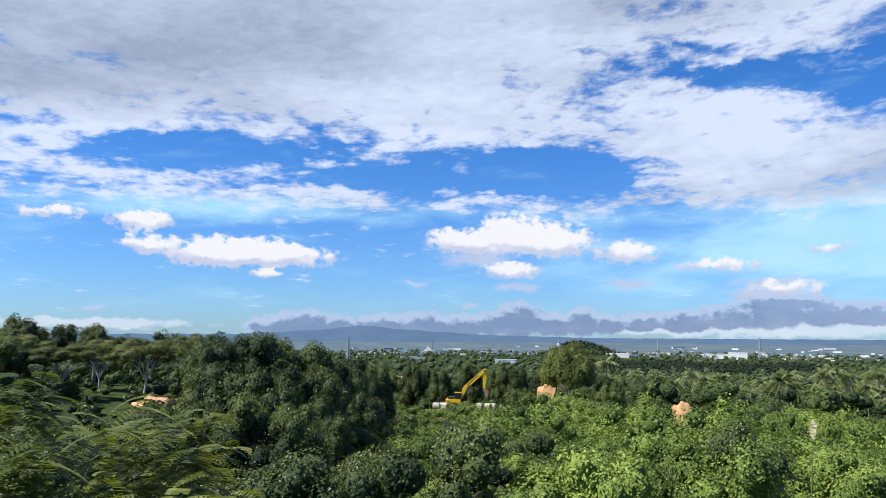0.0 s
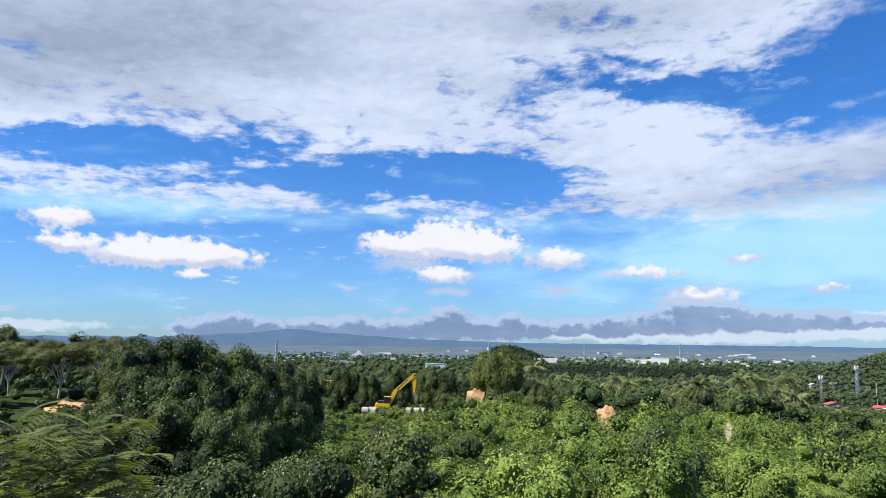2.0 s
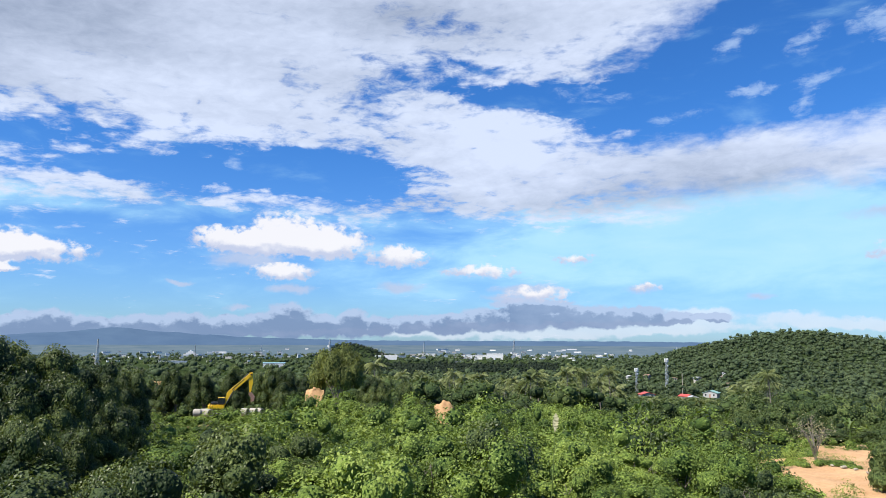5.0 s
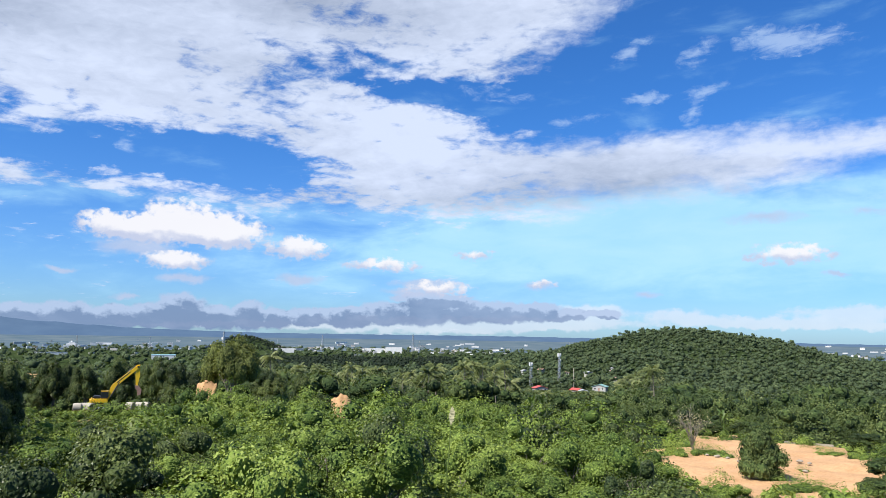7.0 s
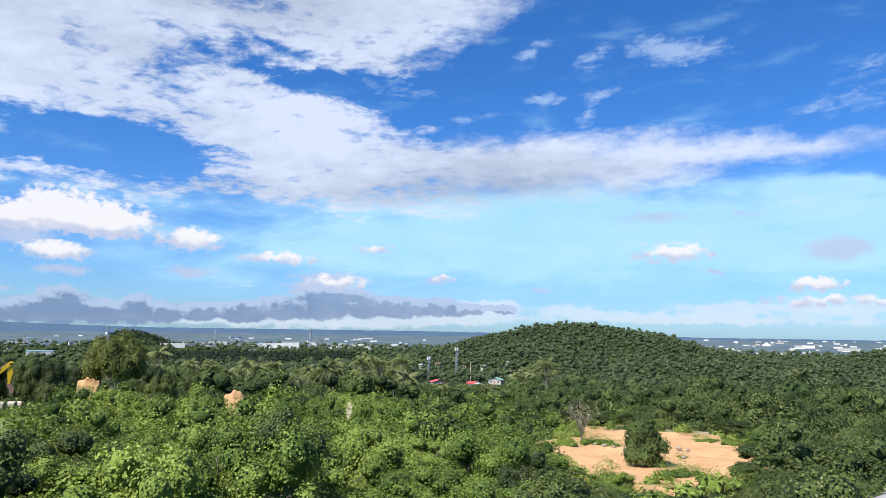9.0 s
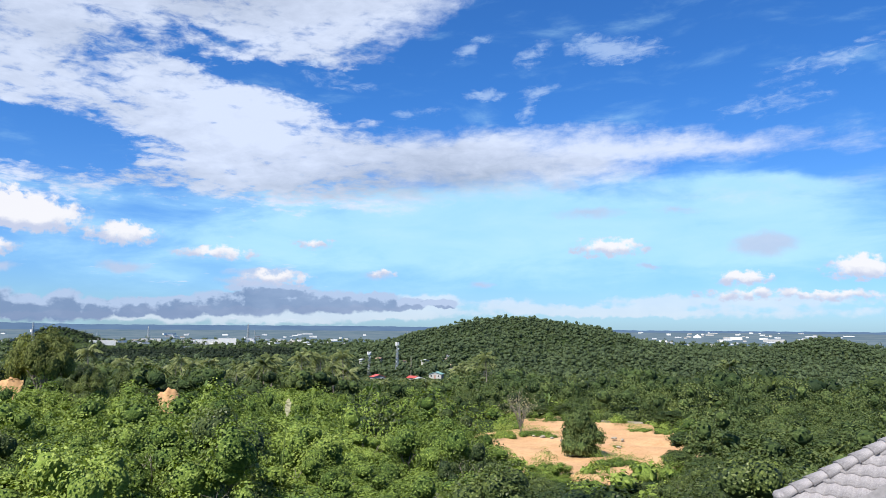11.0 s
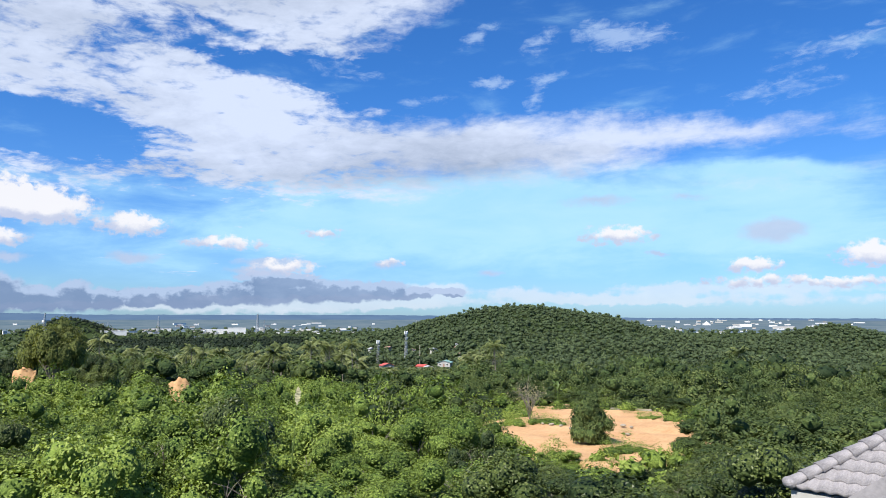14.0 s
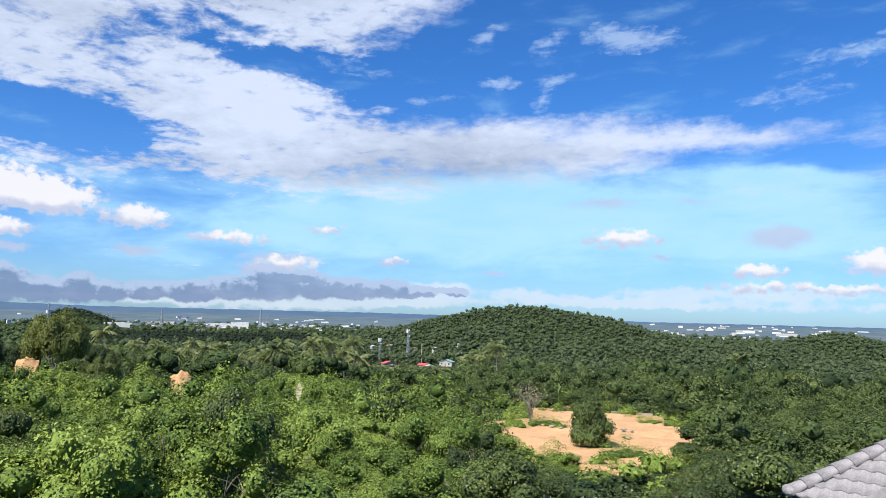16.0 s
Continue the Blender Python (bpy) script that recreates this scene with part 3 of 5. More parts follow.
def vine_bush(kind, count, leaf, shape, body=18):
    if kind == 0:      # wide mound
        c, r = clumps(R, 17, (2.9, 2.9, 2.5), 0.95, 0.8, near=0.55)
        c[:, 2] += 1.9
    elif kind == 1:    # draped column
        c, r = clumps(R, 16, (1.9, 1.9, 3.1), 0.85, 1.1, near=0.55)
        c[:, 2] += 2.6
    else:              # ragged heap
        c, r = clumps(R, 20, (3.1, 2.6, 2.7), 0.85, 0.9, near=0.55)
        c[:, 2] += 1.8
    r[:, 2] = np.maximum(r[:, 2], 0.6)
    low = c[:, :1] * 0.9, c[:, 1:2] * 0.9, np.full((len(c), 1), 0.6)
    c = np.concatenate([c, np.concatenate(low, 1)[:7]])
    r = np.concatenate([r, np.full((7, 3), 1.5)])
    return crown(R, c, r, count, leaf, 0.66, shape, -0.3, body=body, droop=0.9, narrow=0.8, spread=0.34)


def plant(name, stem, leafage, mats, label, category, group, stem_name="trunk", leaf_name="crown"):
    """An empty at the foot of a plant, with its stem and its leaves."""
    root = new(name)
    for nm, (v, f, *inside), mat in ((stem_name, stem[:2], mats[0]), (leaf_name, leafage, mats[1])):
        ob = new(nm, mesh_of(nm, v, f, mat, inner=inside[0] if inside else None))
        ob.parent = root
    return tagged(root, label, category, group)


def limb(points, radii, sides=6):
    """A tapering bent tube through the points."""
    points = [np.asarray(p, float) for p in points]
    v, f = [], []
    for k, (p, r) in enumerate(zip(points, radii)):
        d = unit(points[min(k + 1, len(points) - 1)] - points[max(k - 1, 0)])
        a = unit(np.cross(d, (0.3, 1, 0.1)))
        b = np.cross(d, a)
        for s in range(sides):
            t = 6.2832 * s / sides
            v.append(p + (a * math.cos(t) + b * math.sin(t)) * r)
        if k:
            o = (k - 1) * sides
            for s in range(sides):
                q = (s + 1) % sides
                f += [(o + s, o + q, o + sides + q), (o + s, o + sides + q, o + sides + s)]
    return np.array(v), np.array(f)


def stems(rng, top, spread, thick, n):
    """A trunk that forks into limbs."""
    fork = np.array([rng.normal(0, 0.1), rng.normal(0, 0.1), top * 0.45])
    out = [limb([(0, 0, -0.6), (0.05, 0, top * 0.2), fork], [thick * 1.25, thick, thick * 0.85], 8)]
    for k in range(n):
        a = 6.2832 * k / n + rng.uniform(-0.4, 0.4)
        e = np.array([math.cos(a) * spread, math.sin(a) * spread, top * rng.uniform(0.8, 1.0)])
        m = fork * 0.5 + e * 0.5 + (0, 0, top * 0.06)
        out.append(limb([fork - (0, 0, 0.2), m, e], [thick * 0.55, thick * 0.38, thick * 0.14]))
        for _ in range(2):
            e2 = m + (rng.normal(0, spread * 0.35), rng.normal(0, spread * 0.35), top * 0.25)
            out.append(limb([m, (m + e2) / 2 + (0, 0, 0.1), e2], [thick * 0.3, thick * 0.2, thick * 0.07], 5))
    return join(*out)


def clear(x, y, r, az):
    """Where shrubs may stand: not in the lot, nor on the pipe yard or the cut banks."""
    ok = lot_mask(x, y) < 0.5
    ok &= ~((np.abs(az - 1.3) < 4.2) & (r > 124) & (r < 142))
    ok &= ~((np.abs(az - 18.3) < 1.2) & (r > 96) & (r < 132))
    ok &= ~((np.abs(az - 8.3) < 1.4) & (r > 112) & (r < 150))
    return ok


# how high, in degrees over the level line, the shrubs reach, near and further off
NEAR_AZ = (-36, -6, -4, 5, 7, 25, 33, 41, 43, 48, 53, 56, 58, 76)
NEAR_EL = (-6, -6, -6.0, -6.0, -6.0, -5.8, -6.5, -7.2, -9.8, -11.9, -11.9, -10.6, -9, -9)
MID_AZ = (-36, -27, -26, -20, -19, -10, -5, -4, 5, 6, 25, 41, 42, 57, 58, 76)
MID_EL = (-2.5, -2.7, -5.0, -5.0, -2.9, -3, -3.4, -5.3, -5.3, -4.0, -4.4, -5.0, -7.6, -7.6, -5.5, -5.5)
BUSH_H = 4.6


def bush_sizes(xs, ys, azs, els, lo, hi):
    """Width and height factor of each shrub; those that would stand too tall are lower."""
    r, az, z = np.hypot(xs, ys), np.degrees(np.arctan2(xs, ys)), height(xs, ys)
    s = R.uniform(lo, hi, len(xs)) * (1 + 0.2 * waves(xs, ys, 26, 11))
    t = s * R.uniform(0.6, 1.5, len(xs)) * (1 + 0.35 * waves(xs, ys, 17, 12))
    top = EYE_Z + r * np.tan(np.radians(np.interp(az, azs, els) - R.uniform(0, 1.0, len(xs))))
    relief = 2.0 * waves(xs, ys, 15, 13) + 1.4 * waves(xs, ys, 8, 14)
    top = np.where(r < 72, np.minimum(top, EYE_Z - R.uniform(5.9, 8.9, len(xs)) + relief), top + relief * 0.5)
    for a, low in ((18.3, -6.5), (8.4, -4.4)):
        top = np.where((np.abs(az - a) < 1.0) & (r > 60), np.minimum(top, EYE_Z + r * math.tan(math.radians(low))), top)
    t = np.where((r > 118) & (az > 40), np.minimum(t, 1.5), np.minimum(t, (top - z) / BUSH_H))
    t = np.where(r < 72, np.maximum(t, 0.32), t)
    s = np.minimum(s, np.maximum(t * 1.6, 0.55))
    return s, t, z


NEARBUSH = [plant("vine_covered_shrub", stems(R, 3.0, 1.4, 0.09, 4), vine_bush(k % 3, 4600, 0.14, BALL2), (BARK, VINE),
                  "bright green shrub overgrown with leafy climbing vines", "shrub", "vine covered shrubs", "stem", "leaves") for k in range(6)]
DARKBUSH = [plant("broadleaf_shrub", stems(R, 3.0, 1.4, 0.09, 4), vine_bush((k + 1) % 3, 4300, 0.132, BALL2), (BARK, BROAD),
                  "dark green broadleaf shrub in dense growth, some set dark for shade", "shrub", "broadleaf shrubs", "stem", "leaves") for k in range(4)]
xs, ys = spread_over(R, -36, 76, 31, 72, 5.5, clear)
ss, ts, zs = bush_sizes(xs, ys, NEAR_AZ, NEAR_EL, 0.85, 1.45)
counts = [0, 0]
for x, y, z, s, t in zip(xs, ys, zs, ss, ts):
    if t < 0.2:
        continue
    m = pose(x, y, z - 0.25, R.uniform(-5, 5), R.uniform(-5, 5), R.uniform(0, 360)) @ Matrix.Diagonal((s, s, t, 1))
    az = math.degrees(math.atan2(x, y))
    # near shrubs right of 40 degrees: the slope's shade put in as darker leaves
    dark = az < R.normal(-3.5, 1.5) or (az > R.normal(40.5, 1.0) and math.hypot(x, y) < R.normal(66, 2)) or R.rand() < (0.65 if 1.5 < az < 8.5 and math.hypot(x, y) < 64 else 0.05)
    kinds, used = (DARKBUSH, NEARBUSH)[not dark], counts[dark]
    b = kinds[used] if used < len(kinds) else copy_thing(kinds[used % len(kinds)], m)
    b.matrix_basis = m
    counts[dark] += 1
MIDBUSH = [vine_bush(k % 3, 900, 0.25, BALL1, 9) for k in range(6)]
xs, ys = spread_over(R, -36, 76, 72, 165, 6.0, clear)
ss, ts, zs = bush_sizes(xs, ys, MID_AZ, MID_EL, 0.8, 1.5)
pieces, darker, grove = [], [], []
for x, y, z, s, t in zip(xs, ys, zs, ss, ts):
    if t < 0.2:
        continue
    az = math.degrees(math.atan2(x, y))
    # past 56 degrees more dark shrubs: cloud shade put in as leaf colour
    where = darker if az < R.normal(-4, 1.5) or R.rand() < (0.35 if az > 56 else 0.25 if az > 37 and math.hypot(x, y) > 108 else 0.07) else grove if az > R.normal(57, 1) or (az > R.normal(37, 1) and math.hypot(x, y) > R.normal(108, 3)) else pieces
    v, f, inside = MIDBUSH[R.randint(6)]
    a = R.uniform(0, 6.28)
    q = v * (s, s, t)
    where.append((np.stack([q[:, 0] * math.cos(a) - q[:, 1] * math.sin(a) + x, q[:, 0] * math.sin(a) + q[:, 1] * math.cos(a) + y, q[:, 2] + z - 0.3], 1), f, inside))
for az in np.concatenate([np.arange(-5.5, 6.4, 0.9), np.arange(6.4, 11, 0.55)]):
    x, y = polar(az, 119 + R.uniform(-3, 3))
    z = float(height(x, y))
    v, f, inside = MIDBUSH[R.randint(6)]
    t = (EYE_Z + 119 * math.tan(math.radians(R.uniform(-5.35, -5.1) + (1.25 if az > 6.5 else 0))) - z) / BUSH_H
    pieces.append((v * (1.0 if az < 6.4 else 1.3, 1.0, t) + (x, y, z - 0.2), f, inside))
for az in np.arange(-6.0, -2.2, 0.5):
    x, y = polar(az, 157)
    z = float(height(x, y))
    v, f, inside = MIDBUSH[R.randint(6)]
    t = (EYE_Z - 157 * math.tan(math.radians(R.uniform(3.2, 3.45))) - z) / BUSH_H
    darker.append((v * (1.1, 1.0, t) + (x, y, z - 0.2), f, inside))
stuff("vine_thicket", join(*pieces), VINE, "dense green thicket of vines over shrubs", "thicket")

stuff("grove_thicket", join(*grove), SLOPEWOOD, "dense mid green thicket of small trees", "thicket")
stuff("broadleaf_thicket", join(*darker), BROAD, "dense dark green broadleaf thicket, on the right dark for a cloud's shade", "thicket")


def tuft():
    c, r = clumps(R, 3, (0.9, 0.9, 0.5), 0.6, 0.7)
    c[:, 2] += 0.5
    return crown(R, c, r, 44, 0.34, 0.85, BALL1, -0.2, body=1, spread=0.5)


TUFT = [tuft() for _ in range(5)]
xs, ys = spread_over(R, -36, -4, 50, 130, 4.8, clear)
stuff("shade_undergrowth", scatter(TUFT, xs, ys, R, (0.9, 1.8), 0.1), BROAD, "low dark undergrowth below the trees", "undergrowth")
xs, ys = spread_over(R, 57, 76, 50, 170, 4.8, clear)
stuff("grove_undergrowth", scatter(TUFT, xs, ys, R, (0.9, 1.8), 0.1), SLOPEWOOD, "low green undergrowth among small trees", "undergrowth")
xs, ys = spread_over(R, -4, 57, 50, 170, 4.8, clear)
stuff("undergrowth", scatter(TUFT, xs, ys, R, (0.9, 1.8), 0.1), VINE, "low green undergrowth between the shrubs", "undergrowth")

# ---- woods on the hills and the plain ----
def round_tree(n, size, clump, tall, count, leaf, shape=BALL1, body=6):
    c, r = clumps(R, n, size, clump, 0.75)
    c[:, 2] += tall
    c = np.concatenate([c, [(0, 0, tall * 0.45)]])
    r = np.concatenate([r, [(size[0] * 0.5, size[1] * 0.5, tall * 0.5)]])
    return crown(R, c, r, count, leaf, 0.8, shape, -0.5, body=body, spread=0.45)


# houses of the village: direction, width, depth, wall height, roof and turn
VILLAGE = ((33.7, -4.35, 9, 7, 3.0, REDROOF, 20), (36.5, -4.4, 7, 6, 3.0, REDROOF, 60), (38.3, -4.1, 10, 8, 3.2, GREENROOF, -15),
           (37.0, -4.5, 7, 6, 2.8, GREYROOF, 10), (37.4, -2.95, 6, 5, 2.8, GREYROOF, 30), (39.1, -2.65, 7, 5, 3.4, GREYROOF, -10),
           (36.0, -3.6, 8, 6, 3.0, GREYROOF, 5), (39.6, -3.4, 7, 5, 3.0, BROWNROOF, 40), (35.7, -3.0, 6, 5, 2.6, BROWNROOF, 0))
OUTLYING = ((26.0, -3.3, 8, 6, 3.2, GREYROOF, 15), (25.7, -3.0, 9, 6, 3.2, GREYROOF, 50), (29.6, -2.8, 8, 7, 3.5, BROWNROOF, 15), (31.0, -2.8, 6, 5, 2.6, GREYROOF, -20),
            (30.2, -2.6, 8, 6, 3.5, BROWNROOF, 35), (32.5, -2.9, 6, 5, 2.6, GREYROOF, 25), (33.8, -2.8, 6, 5, 2.6, BROWNROOF, 60), (28.4, -2.9, 7, 6, 3.0, BROWNROOF, 5))
HOMES = [(*seen_at(h[0], h[1], 330), *h[2:]) for h in VILLAGE + OUTLYING]


def off_homes(x, y, r, az):
    """Woods leave a gap round each house and on the side from which it is seen."""
    ok = np.ones(len(x), bool)
    for k, (hx, hy, hz, hr, wide, *_) in enumerate(HOMES):
        ha = math.degrees(math.atan2(hx, hy))
        side = np.abs(az - ha) * hr / 57.3
        ok &= ~((side < wide * 0.7) & (r > hr - (14 if k < 4 else 9)) & (r < hr + 8))
    return ok


MIDTREE = [round_tree(9, (3.4, 3.4, 2.2), 1.7, R.uniform(3.6, 5), 135, 0.66) for _ in range(7)]
FARTREE = [round_tree(4, (2.5, 2.5, 1.5), 1.45, R.uniform(2.4, 4.0), 20, 1.0, BALL1, 2) for _ in range(7)]
xs, ys = spread_over(R, -36, 76, 165, 330, 7.5, off_homes)
# darker trees thicken to the right, cloud shade put into the leaf colour
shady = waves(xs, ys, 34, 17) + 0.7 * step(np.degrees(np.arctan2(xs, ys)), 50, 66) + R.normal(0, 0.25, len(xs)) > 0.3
stuff("dark_woodland_trees", scatter(MIDTREE, xs[shady], ys[shady], R, (0.75, 1.5)), BROAD, "dark green broadleaf trees among the woodland, more of them where cloud shade is coloured in", "woodland")
xs, ys = xs[~shady], ys[~shady]
stuff("woodland_trees", scatter(MIDTREE, xs, ys, R, (0.65, 1.4)), SLOPEWOOD, "mixed green tropical woodland on the slope", "woodland")
xs, ys = spread_over(R, 20, 76, 330, 930, 5.9, off_homes)
stuff("hill_forest", scatter([(v * (1, 1, 0.9), f, i) for v, f, i in FARTREE], xs, ys, R, (0.75, 1.5)), WOODS, "green forest that covers the rounded hill", "forest")
CLUMP = [round_tree(3, (5.5, 5.5, 2.5), 3.6, 2.5, 16, 2.2, BALL1, 1) for _ in range(6)]
xs, ys = spread_over(R, -36, 20, 330, 940, 11)
stuff("plain_trees", scatter(CLUMP, xs, ys, R, (0.7, 1.3)), WOODS, "scattered trees over the low plain", "woodland")
# cloud shadow over plain and small hill, put in as very dark leaves
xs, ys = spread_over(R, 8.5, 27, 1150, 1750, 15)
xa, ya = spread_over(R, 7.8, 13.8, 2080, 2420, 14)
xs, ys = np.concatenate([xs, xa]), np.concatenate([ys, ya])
stuff("dark_grove", scatter(CLUMP, xs, ys, R, (0.7, 1.2)), SHADEWOOD, "grove on the low plain, a cloud's shadow put into its leaf colour", "woodland")
xs, ys = spread_over(R, -14, 76, 940, 2700, 46, lambda x, y, r, az: ~((r > 1140) & (r < 1760) & (az > 8) & (az < 27.5)))
stuff("distant_trees", scatter(CLUMP, xs, ys, R, (1.0, 2.2)), WOODS, "distant groves on the plain", "woodland")

# ---- single trees ----
def tree_kind(name, tall, half, n, clump, count, leaf, mats, label, group, flat=0.75, deep=None, thick=0.28, limbs=5):
    """A tree of unit pose: trunk that forks, crown of many clumps of leaves."""
    deep = deep or tall * 0.5
    c, r = clumps(R, n, (half, half, deep), clump, flat)
    c[:, 2] += tall - deep - clump * 0.5
    return plant(name, stems(R, tall * 0.6, half * 0.34, thick, limbs), crown(R, c, r, count, leaf, 0.76, BALL2, -0.7, body=30, spread=0.32), mats, label, "tree", group)


def tree_at(kind, az, r, top, half, base_half, base_tall):
    """Stands a copy of a tree at a direction and distance, its top at an elevation."""
    x, y = polar(az, r)
    z = float(height(x, y))
    base_tall = max(v.co.z for part_of in kind.children for v in part_of.data.vertices)
    s = half / base_half
    t = (EYE_Z + r * math.tan(math.radians(top - 0.2)) - z) / base_tall
    m = pose(x, y, z - 0.2, 0, 0, R.uniform(0, 360)) @ Matrix.Diagonal((s, s, t, 1))
    if kind.get("fresh"):
        ob = kind
        del ob["fresh"]
    else:
        ob = copy_thing(kind, m)
    ob.matrix_basis = m
    return ob


MANGO = [tree_kind("broadleaf_tree", 9.0, 4.3, 60, 0.95, 6000, 0.21, (BARK, BROAD), "tall dense dark green broadleaf tree", "broadleaf trees") for _ in range(3)]
RAINTREE = [tree_kind("umbrella_tree", 9.0, 5.4, 54, 1.0, 6800, 0.2, (PALEBARK, UMBRELLA), "spreading umbrella tree with pale trunk and fine leaves", "umbrella trees", 0.55, 2.3, 0.15, 7) for _ in range(2)]
OLIVE = tree_kind("large_tree", 9.0, 5.2, 52, 1.35, 6500, 0.30, (BARK, RAIN), "large olive-green tree with a dark forked trunk", "", 0.85, 3.1, 0.3, 6)
DRAPED = tree_kind("overgrown_tree", 6.0, 2.5, 44, 0.85, 3600, 0.22, (BARK, SLOPEWOOD), "tree on the lot overgrown with vines to its foot", "", 0.9, 4.0, 0.2, 5)
POLE = [tree_kind("slender_tree", 9.0, 3.0, 22, 1.2, 2200, 0.32, (PALEBARK, SLOPEWOOD), "slender tree with pale trunk and green leaves", "slender trees", 0.8, 3.9, 0.16, 4) for _ in range(2)]
for k in MANGO + RAINTREE + POLE + [OLIVE, DRAPED]:
    k["fresh"] = 1

# the dark stand on the rise, front to back
for k, (az, r, top, half) in enumerate(((-18.3, 76, 0.2, 3.4), (-16.8, 80, 0.7, 4.6), (-13.6, 78, 0.75, 4.8), (-10.4, 80, 0.1, 4.4), (-7.6, 84, -0.9, 4.0), (-5.6, 96, -1.7, 3.6),
                                       (-17.2, 64, -1.6, 4.0), (-13.4, 62, -1.3, 4.2), (-10.2, 63, -2.3, 3.6), (-7.6, 68, -3.2, 3.2), (-15.0, 52, -3.6, 3.4), (-11.6, 50, -4.6, 3.0),
                                       (-18.6, 54, -4.2, 2.8), (-8.4, 56, -5.2, 2.6), (-5.4, 74, -4.2, 2.6))):
    tree_at(MANGO[k % 3], az, r, top, half, 4.4, 9.0)
# behind them, up to the skyline
for k, (az, r, top, half) in enumerate(((-33, 118, 1.7, 5.0), (-30.3, 125, 1.8, 5.0), (-28, 140, 1.1, 4.5), (-25.6, 130, 1.2, 4.6), (-20.6, 126, 0.75, 4.4), (-31.5, 92, 0.3, 4.4), (-34.5, 90, 0.8, 4.8),
                                       (-23.2, 140, 0.4, 4.2), (-18.6, 120, 0.5, 4.6), (-34, 70, -1.0, 4.0))):
    tree_at(MANGO[k % 3], az, r, top, half, 4.4, 9.0)
for k, (az, r, top, half) in enumerate(((-27.6, 94, -0.3, 4.6), (-25.2, 108, 0.0, 4.0), (-22.2, 97, 0.2, 4.8), (-19.4, 106, 0.35, 4.2), (-30.4, 102, 0.4, 4.4))):
    tree_at(RAINTREE[k % 2], az, r, top, half, 5.0, 9.0)
# round the digger, and the large crown behind it
for k, (az, r, top, half) in enumerate(((7.0, 152, -2.3, 3.6), (5.6, 146, -2.0, 3.8), (4.6, 150, -1.7, 4.0), (2.2, 152, -1.5, 4.2), (0.0, 150, -2.2, 3.8), (-2.0, 156, -1.6, 4.4),
                                       (-4.4, 150, -2.5, 3.6), (12.4, 150, -2.5, 3.4), (13.2, 142, -3.0, 3.2), (5.4, 132, -3.6, 2.6), (-3.4, 136, -4.0, 2.6), (16.6, 121, -4.2, 2.3),
                                       (15.2, 156, -2.6, 3.4), (12.4, 118, -4.4, 2.6))):
    tree_at(MANGO[(k + 1) % 3], az, r, top, half, 4.4, 9.0)
tree_at(OLIVE, 9.8, 133, 0.15, 5.6, 5.2, 9.0)
# at the edge of the lot
tree_at(DRAPED, 49.6, 84, -5.4, 2.4, 2.5, 6.0)
for k, (az, r, top, half) in enumerate(((57.6, 82, -7.2, 2.8), (59.4, 86, -7.0, 3.2), (61.6, 88, -6.9, 3.2), (63.6, 92, -6.6, 3.4), (58.8, 72, -9.0, 2.4), (61.0, 74, -8.6, 2.6),
                                       (65.8, 84, -7.0, 3.2), (67.8, 90, -6.4, 3.4), (56.6, 78, -8.6, 1.8), (63.8, 76, -8.6, 2.4), (70.2, 84, -6.8, 3.2))):
    tree_at(POLE[k % 2], az, r, top, half, 3.0, 9.0)
for k, (az, r, top, half) in enumerate(((43.5, 122, -5.6, 3.4), (46.0, 126, -5.7, 3.4), (48.6, 128, -5.5, 3.6), (51.2, 126, -5.6, 3.6), (53.8, 124, -5.5, 3.6), (56.2, 118, -5.8, 3.4), (41.4, 116, -6.0, 3.0))):
    tree_at(MANGO[k % 3], az, r, top, half, 4.4, 9.0)


